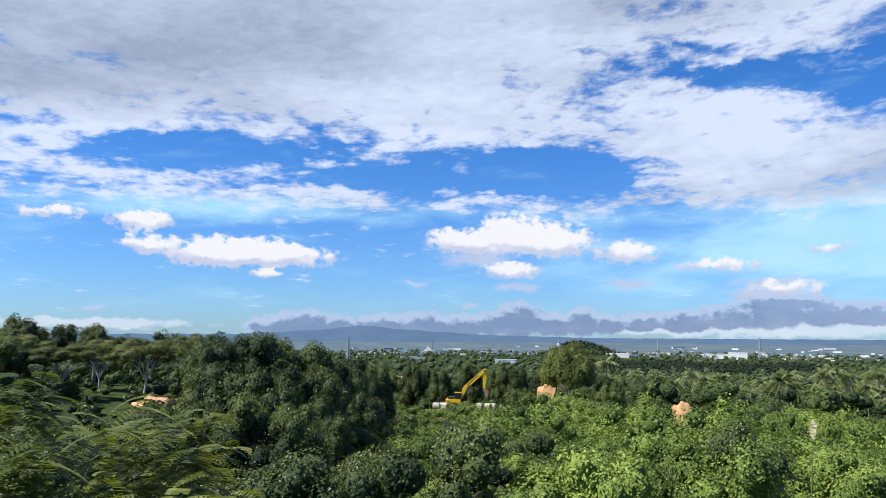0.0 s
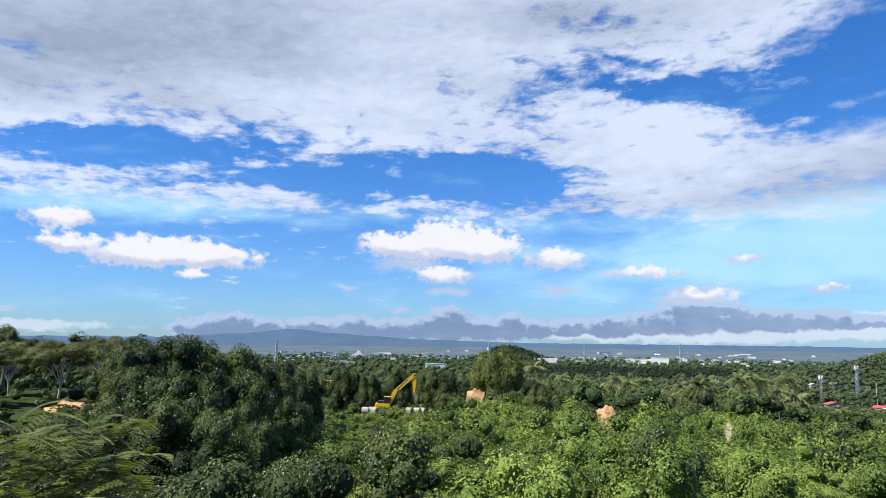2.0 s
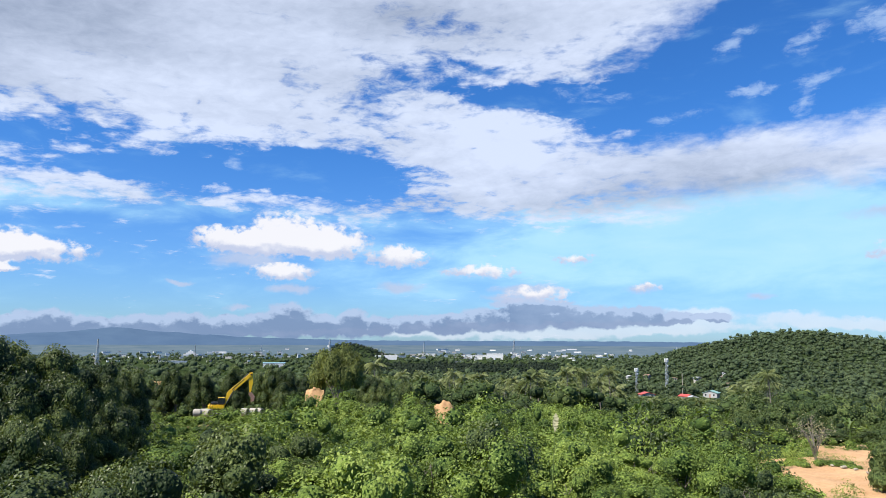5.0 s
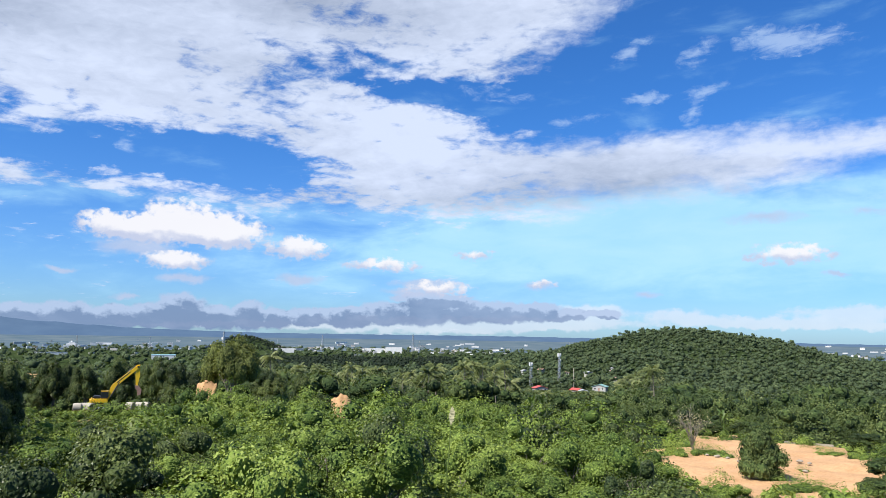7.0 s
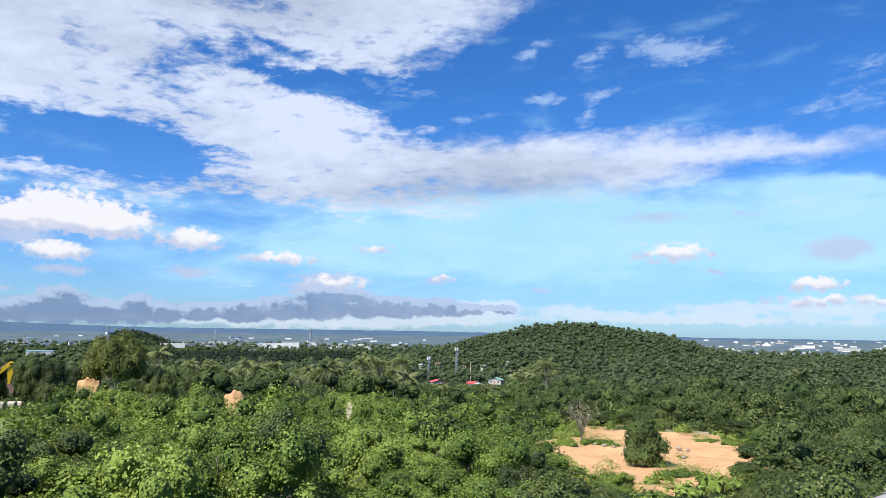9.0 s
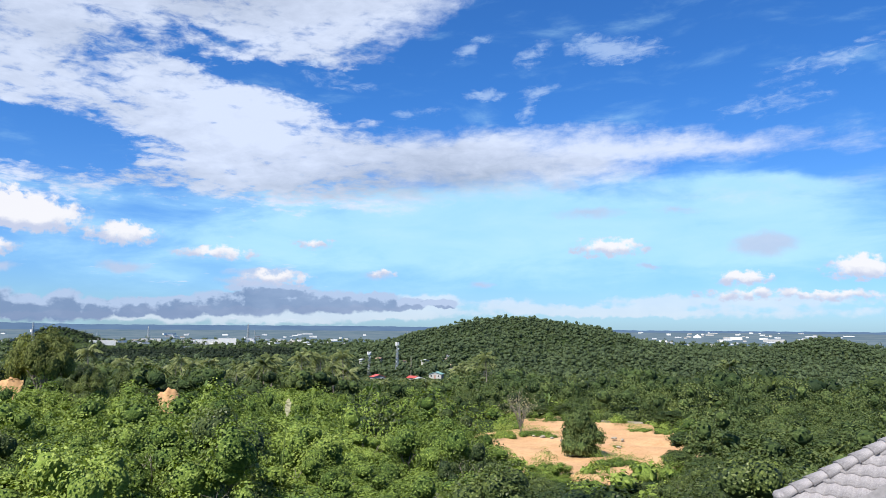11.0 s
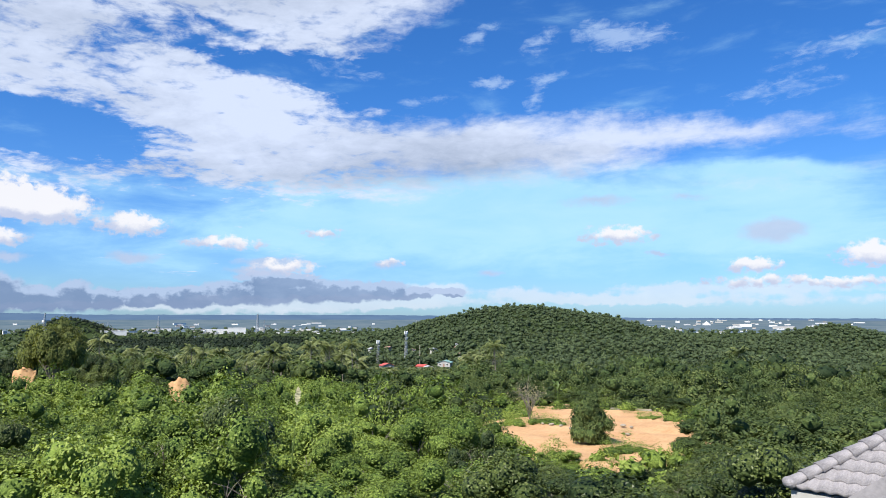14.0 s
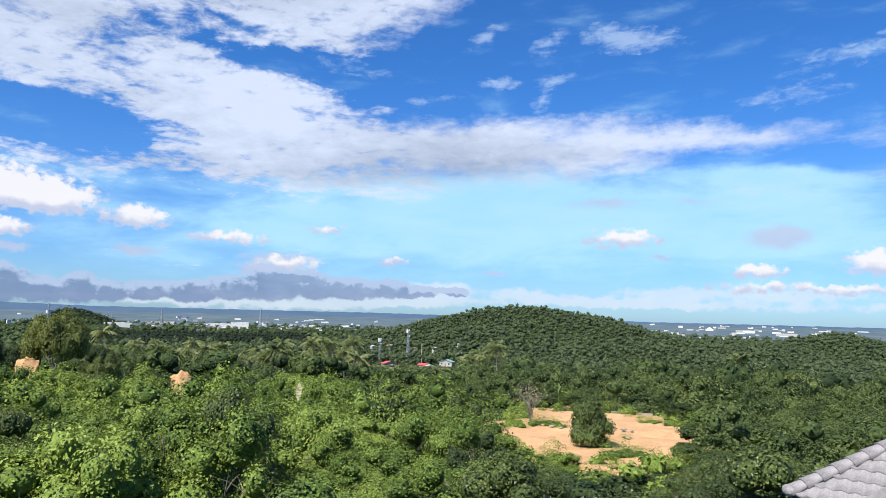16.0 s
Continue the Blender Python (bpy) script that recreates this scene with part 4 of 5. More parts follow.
def feathery_tree():
    """The near flame tree below the balcony: long fern-like leaves on a thin crown."""
    root = new("flame_tree")
    rng = np.random.RandomState(21)
    tips = [np.array([rng.uniform(-3.2, 3.2), rng.uniform(-2.8, 3.0), 0.0]) for _ in range(190)]
    stem = [limb([(0, 0, -9.5), (0.1, 0, -6), (0, 0.1, -3.4)], [0.22, 0.18, 0.14], 8)]
    bits = []
    for i, p in enumerate(tips):
        p[2] = -0.40 * (p[0] ** 2 + p[1] ** 2) ** 0.5 + 0.45 * float(waves(p[0] * 3, p[1] * 3, 6.0, 31)) - (i % 3) * 0.40
        if i % 18 == 0:
            stem.append(limb([(0, 0, -3.5), p * (0.5, 0.5, 0.3) + (0, 0, -2.2), p - (0, 0, 0.2)], [0.04, 0.02, 0.006], 5))
        for j in range(8):
            a = 0.785 * j + rng.uniform(-0.3, 0.3)
            d = np.array([math.cos(a), math.sin(a), rng.uniform(-0.1, 0.45)])
            bits.append((p + rng.normal(0, 0.08, 3), unit(d), rng.uniform(0.40, 0.66)))
    vs, fs, n = [], [], 0
    for p, d, length in bits:
        side = unit(np.cross(d, (0, 0, 1)))
        up = np.cross(side, d)
        for k in range(11):
            u = (k + 1) / 11
            q = p + d * length * u - np.array([0, 0, 0.55 * length * u * u])
            w = length * 0.22 * math.sin(0.5 + 2.4 * u) + 0.015
            for sgn in (-1, 1):
                e = q + side * sgn * w + d * w * 0.45 - up * w * 0.3
                t = d * length * 0.041
                vs += [q - t, q + t, e + t * 0.7, e - t * 0.7]
                fs.append((n, n + 1, n + 2, n + 3))
                n += 4
    v, f, _ = join(*stem)
    trunk = new("trunk", mesh_of("trunk", v, f, BARK))
    trunk.parent = root
    lv = new("crown", mesh_of("crown", np.array(vs), np.array(fs), FLAME))
    lv.parent = root
    tagged(root, "flame tree with feathery fern-like green and yellowish leaves", "tree")
    return root


x, y = polar(-30.5, 12.0)
feathery_tree().matrix_basis = pose(x, y, EYE_Z - 0.75, 0, 0, 30)
x, y = polar(-45.0, 11.0)
copy_thing(scene.objects["flame_tree"], pose(x, y, EYE_Z - 1.5, 0, 0, 150))


def frond(rng, length, rise, droop, pairs, width):
    """A palm leaf: a bent midrib with leaflets hanging on both sides."""
    vs, fs, n = [], [], 0
    reach = 1 / math.sqrt(1 + rise * rise)
    for k in range(pairs):
        u = (k + 0.8) / pairs
        q = np.array([length * u * reach, 0, length * (rise * reach * u - droop * u * u)])
        w = width * math.sin(0.35 + 2.6 * u)
        h = length * 0.035
        for sgn in (-1, 1):
            e = q + (w * 0.4, sgn * w * 0.75, -w * rng.uniform(0.5, 1.0))
            vs += [q - (h, 0, 0), q + (h, 0, 0), e + (h * 0.5, 0, 0), e - (h * 0.5, 0, 0)]
            fs += [(n, n + 1, n + 2), (n, n + 2, n + 3)]
            n += 4
    return np.array(vs), np.array(fs)


def palm(rng, tall):
    lean = rng.uniform(-1, 1, 2)
    top = np.array([lean[0], lean[1], tall])
    stem = limb([(0, 0, -0.5), (lean[0] * 0.2, lean[1] * 0.2, tall * 0.4), (lean[0] * 0.6, lean[1] * 0.6, tall * 0.75), top], [0.2, 0.14, 0.12, 0.11], 7)
    out = []
    for k in range(21):
        v, f = frond(rng, rng.uniform(2.8, 3.7), rng.choice((1.6, 0.9, 0.4, 0.0, -0.6)) + rng.uniform(-0.2, 0.2), rng.uniform(0.35, 0.7), 11, 0.75)
        a = k * 2.4 + rng.uniform(-0.2, 0.2)
        m = np.array([[math.cos(a), -math.sin(a), 0], [math.sin(a), math.cos(a), 0], [0, 0, 1]])
        out.append((v @ m.T + top, f))
    return plant("coconut_palm", stem, join(*out), (BARK, PALMLEAF), "tall coconut palm with a slim trunk", "palm", "coconut palms")


PALMS = [palm(R, t) for t in (8.5, 10.5, 12.5)]
xs, ys = spread_over(R, 11, 43, 175, 390, 10, lambda x, y, r, az: off_homes(x, y, r, az) & ((az < 31) | (az > 40) | (r < 300)))
pick = R.permutation(len(xs))[:200]
k = 0
for x, y in list(zip(xs[pick], ys[pick])) + [polar(19.0, 205), polar(24.6, 228), polar(60.2, 190)]:
    s = max(0.35, min(R.uniform(0.95, 1.25), float(low_view(x, y) - height(x, y)) / 13.5))
    m = pose(x, y, float(height(x, y)) - 0.2, 0, 0, R.uniform(0, 360)) @ Matrix.Diagonal((s, s, s, 1))
    ob = PALMS[k] if k < 3 else copy_thing(PALMS[k % 3], m)
    ob.matrix_basis = m
    k += 1


def blade(length, width, droop, lean, bits=7):
    """A broad banana leaf: a bent blade folded along its midrib."""
    vs, fs = [], []
    for k in range(bits + 1):
        u = k / bits
        w = width * math.sin(0.25 + 2.75 * u) * (0.5 if k % 2 else 0.3)
        c = np.array([length * u * lean, 0, length * (u - droop * u * u)])
        vs += [c + (0, -w, 0.25 * w), c, c + (0, w, 0.25 * w)]
        if k:
            o = 3 * k
            for j in (0, 1):
                fs += [(o - 3 + j, o - 2 + j, o + 1 + j), (o - 3 + j, o + 1 + j, o + j)]
    return np.array(vs), np.array(fs)


def banana(rng):
    out = []
    for k in range(9):
        v, f = blade(rng.uniform(1.8, 2.6), 0.6, rng.uniform(0.3, 0.95), rng.uniform(0.35, 0.8))
        a = k * 2.4
        m = np.array([[math.cos(a), -math.sin(a), 0], [math.sin(a), math.cos(a), 0], [0, 0, 1]])
        out.append((v @ m.T + (0, 0, 2.0), f))
    return plant("banana_plant", limb([(0, 0, -0.3), (0, 0.03, 1.1), (0, 0, 2.3)], [0.16, 0.13, 0.08], 8), join(*out), (BANANA_LEAF, BANANA_LEAF),
                 "banana plant with long broad drooping leaves", "banana plant", "banana plants", "stem", "leaves")


BANANA = [banana(R) for _ in range(2)]
xs, ys = spread_over(R, 8, 70, 84, 200, 20, clear)
pick = R.permutation(len(xs))[:24]
for k, (x, y) in enumerate(zip(xs[pick], ys[pick])):
    s = R.uniform(0.75, 1.1)
    m = pose(x, y, float(height(x, y)) - 0.1, 0, 0, R.uniform(0, 360)) @ Matrix.Diagonal((s, s, s * 1.6, 1))
    ob = BANANA[k] if k < 2 else copy_thing(BANANA[k % 2], m)
    ob.matrix_basis = m

# one tall withered leaf that stands out pale
x, y = polar(26.8, 52)
v, f = blade(1.45, 0.50, 0.12, 0.25, 34)
v = v + np.random.RandomState(4).normal(0, 0.022, v.shape)
root = new("withered_leaf_plant")
ob = new("leaf", mesh_of("leaf", v, f, DRYLEAF))
ob.parent = root
ob = new("stem", mesh_of("stem", *limb([(-0.3, 0, -5.0), (-0.15, 0, -2), (0, 0, 0.1)], [0.05, 0.035, 0.02], 8), BANANA_LEAF))
ob.parent = root
root.matrix_basis = pose(x, y, EYE_Z - 52 * math.tan(math.radians(6.9)), 4, 6, 63)
tagged(root, "tall plant with one upright withered pale leaf", "plant")


def bare_tree():
    rng = np.random.RandomState(5)
    out = [limb([(0, 0, -0.4), (0.1, 0, 1.2), (-0.1, 0.1, 2.2)], [0.2, 0.15, 0.12], 8)]
    for k in range(9):
        a = k * 0.7 + rng.uniform(-0.2, 0.2)
        p, q = np.array([0, 0, rng.uniform(0.6, 2.0)]), np.array([math.cos(a) * rng.uniform(1.2, 2.4), math.sin(a) * rng.uniform(1.2, 2.4), rng.uniform(3.2, 5.2)])
        m = (p + q) / 2 + (0, 0, 0.3)
        out.append(limb([p, m, q], [0.09, 0.06, 0.02], 5))
        for _ in range(7):
            s = m + (q - m) * rng.uniform(0, 1)
            e = s + rng.normal(0, 0.55, 3) + (0, 0, 0.5)
            out.append(limb([s, (s + e) / 2, e], [0.03, 0.02, 0.008], 4))
    c = rng.normal(0, 1, (420, 3)) * (1.2, 1.2, 0.9) + (0, 0, 3.9)
    return plant("bare_tree", join(*out), leaves(rng, c, unit(rng.normal(0, 1, (420, 3))), 0.2), (BARK, DRYLEAF), "nearly bare grey tree with few withered leaves", "tree", "")


x, y = polar(44.9, 101)
bare_tree().matrix_basis = pose(x, y, float(height(x, y)) - 0.1)

# ---- shapes for built things ----
def box(bm, x0, y0, z0, x1, y1, z1, m=None, round_edges=0.0):
    made = bmesh.ops.create_cube(bm, size=1)["verts"]
    for v in made:
        v.co = Vector(((x0, x1)[v.co.x > 0], (y0, y1)[v.co.y > 0], (z0, z1)[v.co.z > 0]))
    if round_edges:
        es = {e for v in made for e in v.link_edges}
        made = bmesh.ops.bevel(bm, geom=list(es), offset=round_edges, segments=2, affect="EDGES")["verts"]
    if m is not None:
        bmesh.ops.transform(bm, matrix=m, verts=list({v for v in made}))
    return bm


def bar(bm, a, b, w, h=None):
    """A square bar from a to b."""
    a, b = Vector(a), Vector(b)
    d = b - a
    m = Matrix.Translation((a + b) / 2) @ d.to_track_quat("Z", "Y").to_matrix().to_4x4() @ Matrix.Diagonal((w, h or w, d.length, 1))
    bmesh.ops.create_cube(bm, size=1, matrix=m)
    return bm


def rod(bm, a, b, r, sides=10):
    a, b = Vector(a), Vector(b)
    d = b - a
    m = Matrix.Translation((a + b) / 2) @ d.to_track_quat("Z", "Y").to_matrix().to_4x4()
    bmesh.ops.create_cone(bm, cap_ends=True, segments=sides, radius1=r, radius2=r, depth=d.length, matrix=m)
    return bm


def plate(bm, outline, y0, y1):
    """A flat outline in x and z, thick from y0 to y1."""
    near = [bm.verts.new((x, y0, z)) for x, z in outline]
    far = [bm.verts.new((x, y1, z)) for x, z in outline]
    bm.faces.new(near)
    bm.faces.new(far[::-1])
    n = len(outline)
    for k in range(n):
        bm.faces.new((near[k], far[k], far[(k + 1) % n], near[(k + 1) % n]))
    bmesh.ops.recalc_face_normals(bm, faces=bm.faces)
    return bm


B = bmesh.new


# ---- bare soil ----
def soil_patch(name, cx, cy, wide, deep, turn_deg, lift, label, seed, edge=0.14, n=40, rings=12):
    """A sheet of bare soil with an uneven edge that follows the ground."""
    a0 = math.radians(turn_deg)
    i, k = np.meshgrid(np.arange(rings + 1), np.arange(n), indexing="ij")
    t = 6.2832 * k / n
    q = i / rings * (1 + edge * np.sin(3 * t + seed) + edge * 0.7 * np.sin(7 * t + 2 * seed) + edge * 0.5 * np.sin(13 * t + seed))
    u, w = np.cos(t) * wide * q, np.sin(t) * deep * q
    x, y = cx + u * math.cos(a0) + w * math.sin(a0), cy - u * math.sin(a0) + w * math.cos(a0)
    z = height(x, y) + lift + 0.18 * waves(x, y, 7, seed) + 0.06 * waves(x, y, 2.2, seed + 1) - 0.5 * (i == rings)
    v = np.stack([x, y, z], -1).reshape(-1, 3)
    f = [((j - 1) * n + m, (j - 1) * n + (m + 1) % n, j * n + (m + 1) % n, j * n + m) for j in range(1, rings + 1) for m in range(n)]
    return tagged(new(name, mesh_of(name, v, np.array(f)[:, ::-1], SOIL, True)), label, "bare soil", kind="structure")


x, y = polar(50.0, 93)
soil_patch("soil_lot", x, y, 16.2, 27.5, 50, 0.35, "cleared lot of bare orange soil", 3, n=72, rings=26)
x, y = polar(0.8, 132)
soil_patch("soil_yard", x, y, 11, 5, 0, 0.5, "narrow yard of bare reddish soil", 5)


x, y = polar(-21.6, 90)
soil_patch("soil_clearing", x, y, 2.6, 4.5, -22, 0.35, "small clearing of bare orange soil under trees", 7)


def soil_bank(az, r, el0, el1, wide, seed):
    """A steep cut in the slope: a wall of bare earth, weathered and uneven."""
    x, y = polar(az, r)
    z0, z1 = EYE_Z + r * math.tan(math.radians(el0)) - 1.5, EYE_Z + r * math.tan(math.radians(el1))
    bm, rng = B(), np.random.RandomState(seed)
    cols, rows = 14, 9
    grid = []
    for j in range(rows + 1):
        for i in range(cols + 1):
            u, w = i / cols - 0.5, j / rows
            ragged = (0.10 * math.sin(7 * u + seed) + 0.05 * math.sin(19 * u + 2 * seed) - 0.3 * u * u) * w
            shrink = 1 - 0.12 * w
            p = (u * wide * shrink + 0.25 * math.sin(5 * w + seed + 2 * u) + rng.uniform(-0.05, 0.05), w * 2.4 + rng.uniform(-0.05, 0.05), (w + ragged * 0.6) * (z1 - z0))
            grid.append(bm.verts.new(p))
    for j in range(rows):
        for i in range(cols):
            o = j * (cols + 1) + i
            bm.faces.new((grid[o], grid[o + 1], grid[o + cols + 2], grid[o + cols + 1]))
    made = bmesh.ops.extrude_face_region(bm, geom=list(bm.faces))["geom"]
    for g in made:
        if isinstance(g, bmesh.types.BMVert):
            g.co += Vector((0, 2.0, -0.6))
    bmesh.ops.recalc_face_normals(bm, faces=bm.faces)
    for fc in bm.faces:
        fc.smooth = True
    ob = part("soil_bank", bm, SOIL, None)
    ob.matrix_basis = pose(x, y, z0, 0, 0, -az)
    return tagged(ob, "steep cut bank of bare orange earth", "earth bank", "earth banks")


soil_bank(18.2, 128, -6.6, -4.85, 3.4, 1)
soil_bank(8.15, 132, -4.6, -3.75, 3.2, 2)
soil_bank(-3.9, 165, -3.4, -3.0, 6.0, 3)


# ---- the digger and its pipes ----
def excavator():
    root = new("excavator")
    body = part("body", box(B(), -1.0, -1.2, 1.05, 1.2, 1.2, 1.8, None, 0.12), YELLOW, root)
    part("counterweight", box(B(), -1.5, -1.2, 1.0, -0.96, 1.2, 1.85, None, 0.2), YELLOW, root)
    part("engine_cover", box(B(), -1.0, -1.1, 1.8, 0.1, 0.55, 2.2, None, 0.1), BLACK, root, "black engine cover")
    cab = part("cab", box(B(), 0.1, -1.15, 1.8, 1.2, -0.2, 2.9, None, 0.1), BLACK, root, "dark cab with large windows")
    part("window", box(B(), 0.2, -1.175, 2.1, 1.1, -1.155, 2.75), GLASS, cab)
    part("window", box(B(), 1.205, -1.05, 2.1, 1.22, -0.3, 2.75), GLASS, cab)
    part("roof", box(B(), 0.08, -1.18, 2.9, 1.23, -0.17, 2.97, None, 0.02), YELLOW, cab)
    part("slewing_ring", rod(B(), (0, 0, 0.8), (0, 0, 1.06), 0.7, 20), BLACK, root)
    for y in (-1.25, 0.75):
        bm = B()
        ring = []
        for k in range(24):
            t = 6.2832 * k / 24
            ring.append((math.copysign(1.25, math.cos(t)) + 0.42 * math.cos(t), 0.42 + 0.42 * math.sin(t)))
        track = part("track", plate(bm, ring, y, y + 0.5), BLACK, root)
        for k in range(5):
            part("roller", rod(B(), (-1.2 + 0.6 * k, y - 0.03, 0.3), (-1.2 + 0.6 * k, y + 0.53, 0.3), 0.17, 12), STEEL, track)
    boom = [(0.95, 1.6), (1.25, 1.6), (2.2, 3.55), (5.5, 6.5), (5.55, 6.95), (5.1, 6.85), (1.75, 4.0), (1.45, 3.5)]
    b = part("boom", plate(B(), boom, -0.28, 0.28), YELLOW, root)
    part("stripe", plate(B(), [(2.4, 4.15), (4.3, 5.85), (4.2, 5.98), (2.3, 4.3)], -0.285, -0.281), BLACK, b, "black side panel")
    part("pivot", rod(B(), (5.4, -0.4, 6.75), (5.4, 0.4, 6.75), 0.16), BLACK, b)
    s = part("stick", plate(B(), [(5.1, 7.0), (5.65, 7.1), (5.75, 5.4), (5.45, 3.6), (5.2, 3.6), (5.05, 5.4)], -0.2, 0.2), YELLOW, root)
    part("cylinder", rod(B(), (3.9, 0, 5.95), (5.1, 0, 7.05), 0.07), BLACK, s)
    part("cylinder", rod(B(), (1.5, -0.45, 1.9), (2.7, -0.45, 4.3), 0.08), BLACK, b)
    part("cylinder", rod(B(), (1.5, 0.45, 1.9), (2.7, 0.45, 4.3), 0.10), STEEL, b)
    part("bucket", plate(B(), [(5.1, 3.75), (5.6, 3.7), (6.1, 3.0), (6.0, 2.3), (5.5, 2.1), (5.45, 2.9), (5.1, 3.3)], -0.55, 0.55), BROWNROOF, root, "rusty brown bucket")
    return tagged(root, "yellow excavator with its boom raised and bucket hanging", "excavator")


x, y = polar(0.95, 130)
yard_z = EYE_Z - 130 * math.tan(math.radians(5.55))
excavator().matrix_basis = pose(x, y, yard_z, 0, 0, -2)


def pipe(root_pose, first=[]):
    if first:
        return copy_thing(first[0], root_pose)
    bm = B()
    rings = []
    for rad, z in ((0.58, 0), (0.63, 0.04), (0.63, 1.16), (0.58, 1.2), (0.5, 1.2), (0.5, 0)):
        rings.append([bm.verts.new((rad * math.cos(6.2832 * k / 24), rad * math.sin(6.2832 * k / 24), z)) for k in range(24)])
    for i in range(6):
        a, b = rings[i], rings[(i + 1) % 6]
        for k in range(24):
            bm.faces.new((a[k], a[(k + 1) % 24], b[(k + 1) % 24], b[k]))
    bmesh.ops.recalc_face_normals(bm, faces=bm.faces)
    ob = part("concrete_pipe", bm, CONCRETE, None)
    ob.matrix_basis = root_pose
    first.append(tagged(ob, "short wide concrete drain pipe lying on soil", "concrete pipe", "drain pipes"))
    return ob


for az, r, a in ((-0.7, 128.5, 80), (-0.2, 128.6, 82), (0.2, 128.4, 35), (2.75, 128.0, 52), (3.35, 128.0, 58), (3.8, 128.2, 55)):
    x, y = polar(az, r)
    pipe(pose(x, y, yard_z + 0.6, 90, 0, a))


def boulder(seed, size):
    bm = B()
    bmesh.ops.create_icosphere(bm, subdivisions=2, radius=1)
    rng = np.random.RandomState(seed)
    for v in bm.verts:
        v.co = Vector((v.co.x * size * 1.5, v.co.y * size, v.co.z * size * 0.6)) * rng.uniform(0.8, 1.15)
    return part("boulder", bm, STONE, None)


for k, (az, r, size) in enumerate(((46.6, 96, 0.5), (47.3, 95, 0.45), (48.1, 93, 0.5), (48.4, 92.5, 0.4), (52.0, 97, 0.5), (52.6, 96, 0.4), (45.9, 97, 0.35), (52.3, 90, 0.35), (50.5, 108, 0.3))):
    x, y = polar(az, r)
    b = boulder(k, size * 0.6)
    b.matrix_basis = pose(x, y, float(height(x, y)) + 0.45 + size * 0.3, 0, 0, 40 * k)
    tagged(b, "pale weathered boulder on bare soil", "boulder", "boulders on the lot")

# low wall of stone along the far edge of the lot
for az in (51.6, 52.6, 53.6):
    x, y = polar(az, 117)
    b = part("low_wall", box(B(), -1.1, -0.2, -0.6, 1.1, 0.2, 0.3, None, 0.06), STONE, None)
    b.matrix_basis = pose(x, y, float(height(x, y)) + 0.5, 0, 0, -az - 8)
    tagged(b, "low pale stone wall beside the lot", "wall", "low walls")

# weeds on the lot
WEEDS = [vine_bush(k % 3, 640, 0.22, BALL1, 7) for k in range(3)]
lot_weeds = []
for az, r, s, t in ((46.3, 99, 0.75, 0.32), (47.2, 98, 0.7, 0.25), (45.3, 98, 0.5, 0.4), (54.2, 107, 0.6, 0.22), (53.4, 106, 0.5, 0.2), (52.5, 80, 0.8, 0.3), (51.6, 78, 0.8, 0.32), (53.4, 79, 0.7, 0.28),
                    (43.6, 100, 0.6, 0.35), (50.2, 84, 0.7, 0.3), (52.2, 91, 0.35, 0.15), (44.2, 96, 0.5, 0.4), (51.0, 76, 0.6, 0.2)):
    x, y = polar(az, r)
    v, f, inside = WEEDS[R.randint(3)]
    lot_weeds.append((v * (s, s, t) + (x, y, float(height(x, y)) + 0.3), f, inside))
stuff("lot_weeds", join(*lot_weeds), VINE, "patches of low green weeds on bare soil", "weeds")
xs, ys = spread_over(R, 38, 62, 60, 130, 2.6, lambda x, y, r, az: (lot_mask(x, y) > 0.02) & (lot_mask(x, y) < 0.75))
stuff("lot_edge_weeds", scatter([(v * (0.3, 0.3, 0.22), f, i) for v, f, i in WEEDS], xs, ys, R, (0.8, 2.2), 0.1), VINE, "low green weeds along the edge of bare soil", "weeds")


# ---- the village ----
def house(wide, deep, tall, roof_mat, wall_mat):
    """A small house with a pitched sheet roof, a door and windows."""
    root = new("village_house")
    part("wall", box(B(), -wide / 2, -deep / 2, -1.5, wide / 2, deep / 2, tall), wall_mat, root)
    rise = wide * 0.16
    bm = B()
    for s in (-1, 1):
        e = wide / 2 + 0.5
        a = [bm.verts.new((0, -deep / 2 - 0.5, tall + rise)), bm.verts.new((0, deep / 2 + 0.5, tall + rise)), bm.verts.new((s * e, deep / 2 + 0.5, tall - 0.12)), bm.verts.new((s * e, -deep / 2 - 0.5, tall - 0.12))]
        bm.faces.new(a)
    made = bmesh.ops.extrude_face_region(bm, geom=list(bm.faces))["geom"]
    for g in made:
        if isinstance(g, bmesh.types.BMVert):
            g.co.z += 0.14
    bmesh.ops.recalc_face_normals(bm, faces=bm.faces)
    part("roof", bm, roof_mat, root)
    bm = B()
    for s in (-1, 1):
        plate(bm, [(-wide / 2, tall), (wide / 2, tall), (0, tall + rise - 0.05)], s * deep / 2 - 0.05, s * deep / 2 + 0.05)
    part("gable", bm, wall_mat, root)
    for u in (-0.3, 0.28):
        w = part("window", box(B(), wide * u - 0.6, -deep / 2 - 0.05, 1.0, wide * u + 0.6, -deep / 2 + 0.02, 2.2), WHITEWALL, root)
        part("pane", box(B(), wide * u - 0.5, -deep / 2 - 0.07, 1.1, wide * u + 0.5, -deep / 2 - 0.055, 2.1), GLASS, w)
    part("door", box(B(), -0.45, -deep / 2 - 0.06, 0, 0.45, -deep / 2 + 0.02, 2.05), BROWNROOF, root)
    return root


WORDS = {REDROOF.name: "red", GREENROOF.name: "faded green", GREYROOF.name: "grey", BROWNROOF.name: "rusty brown"}
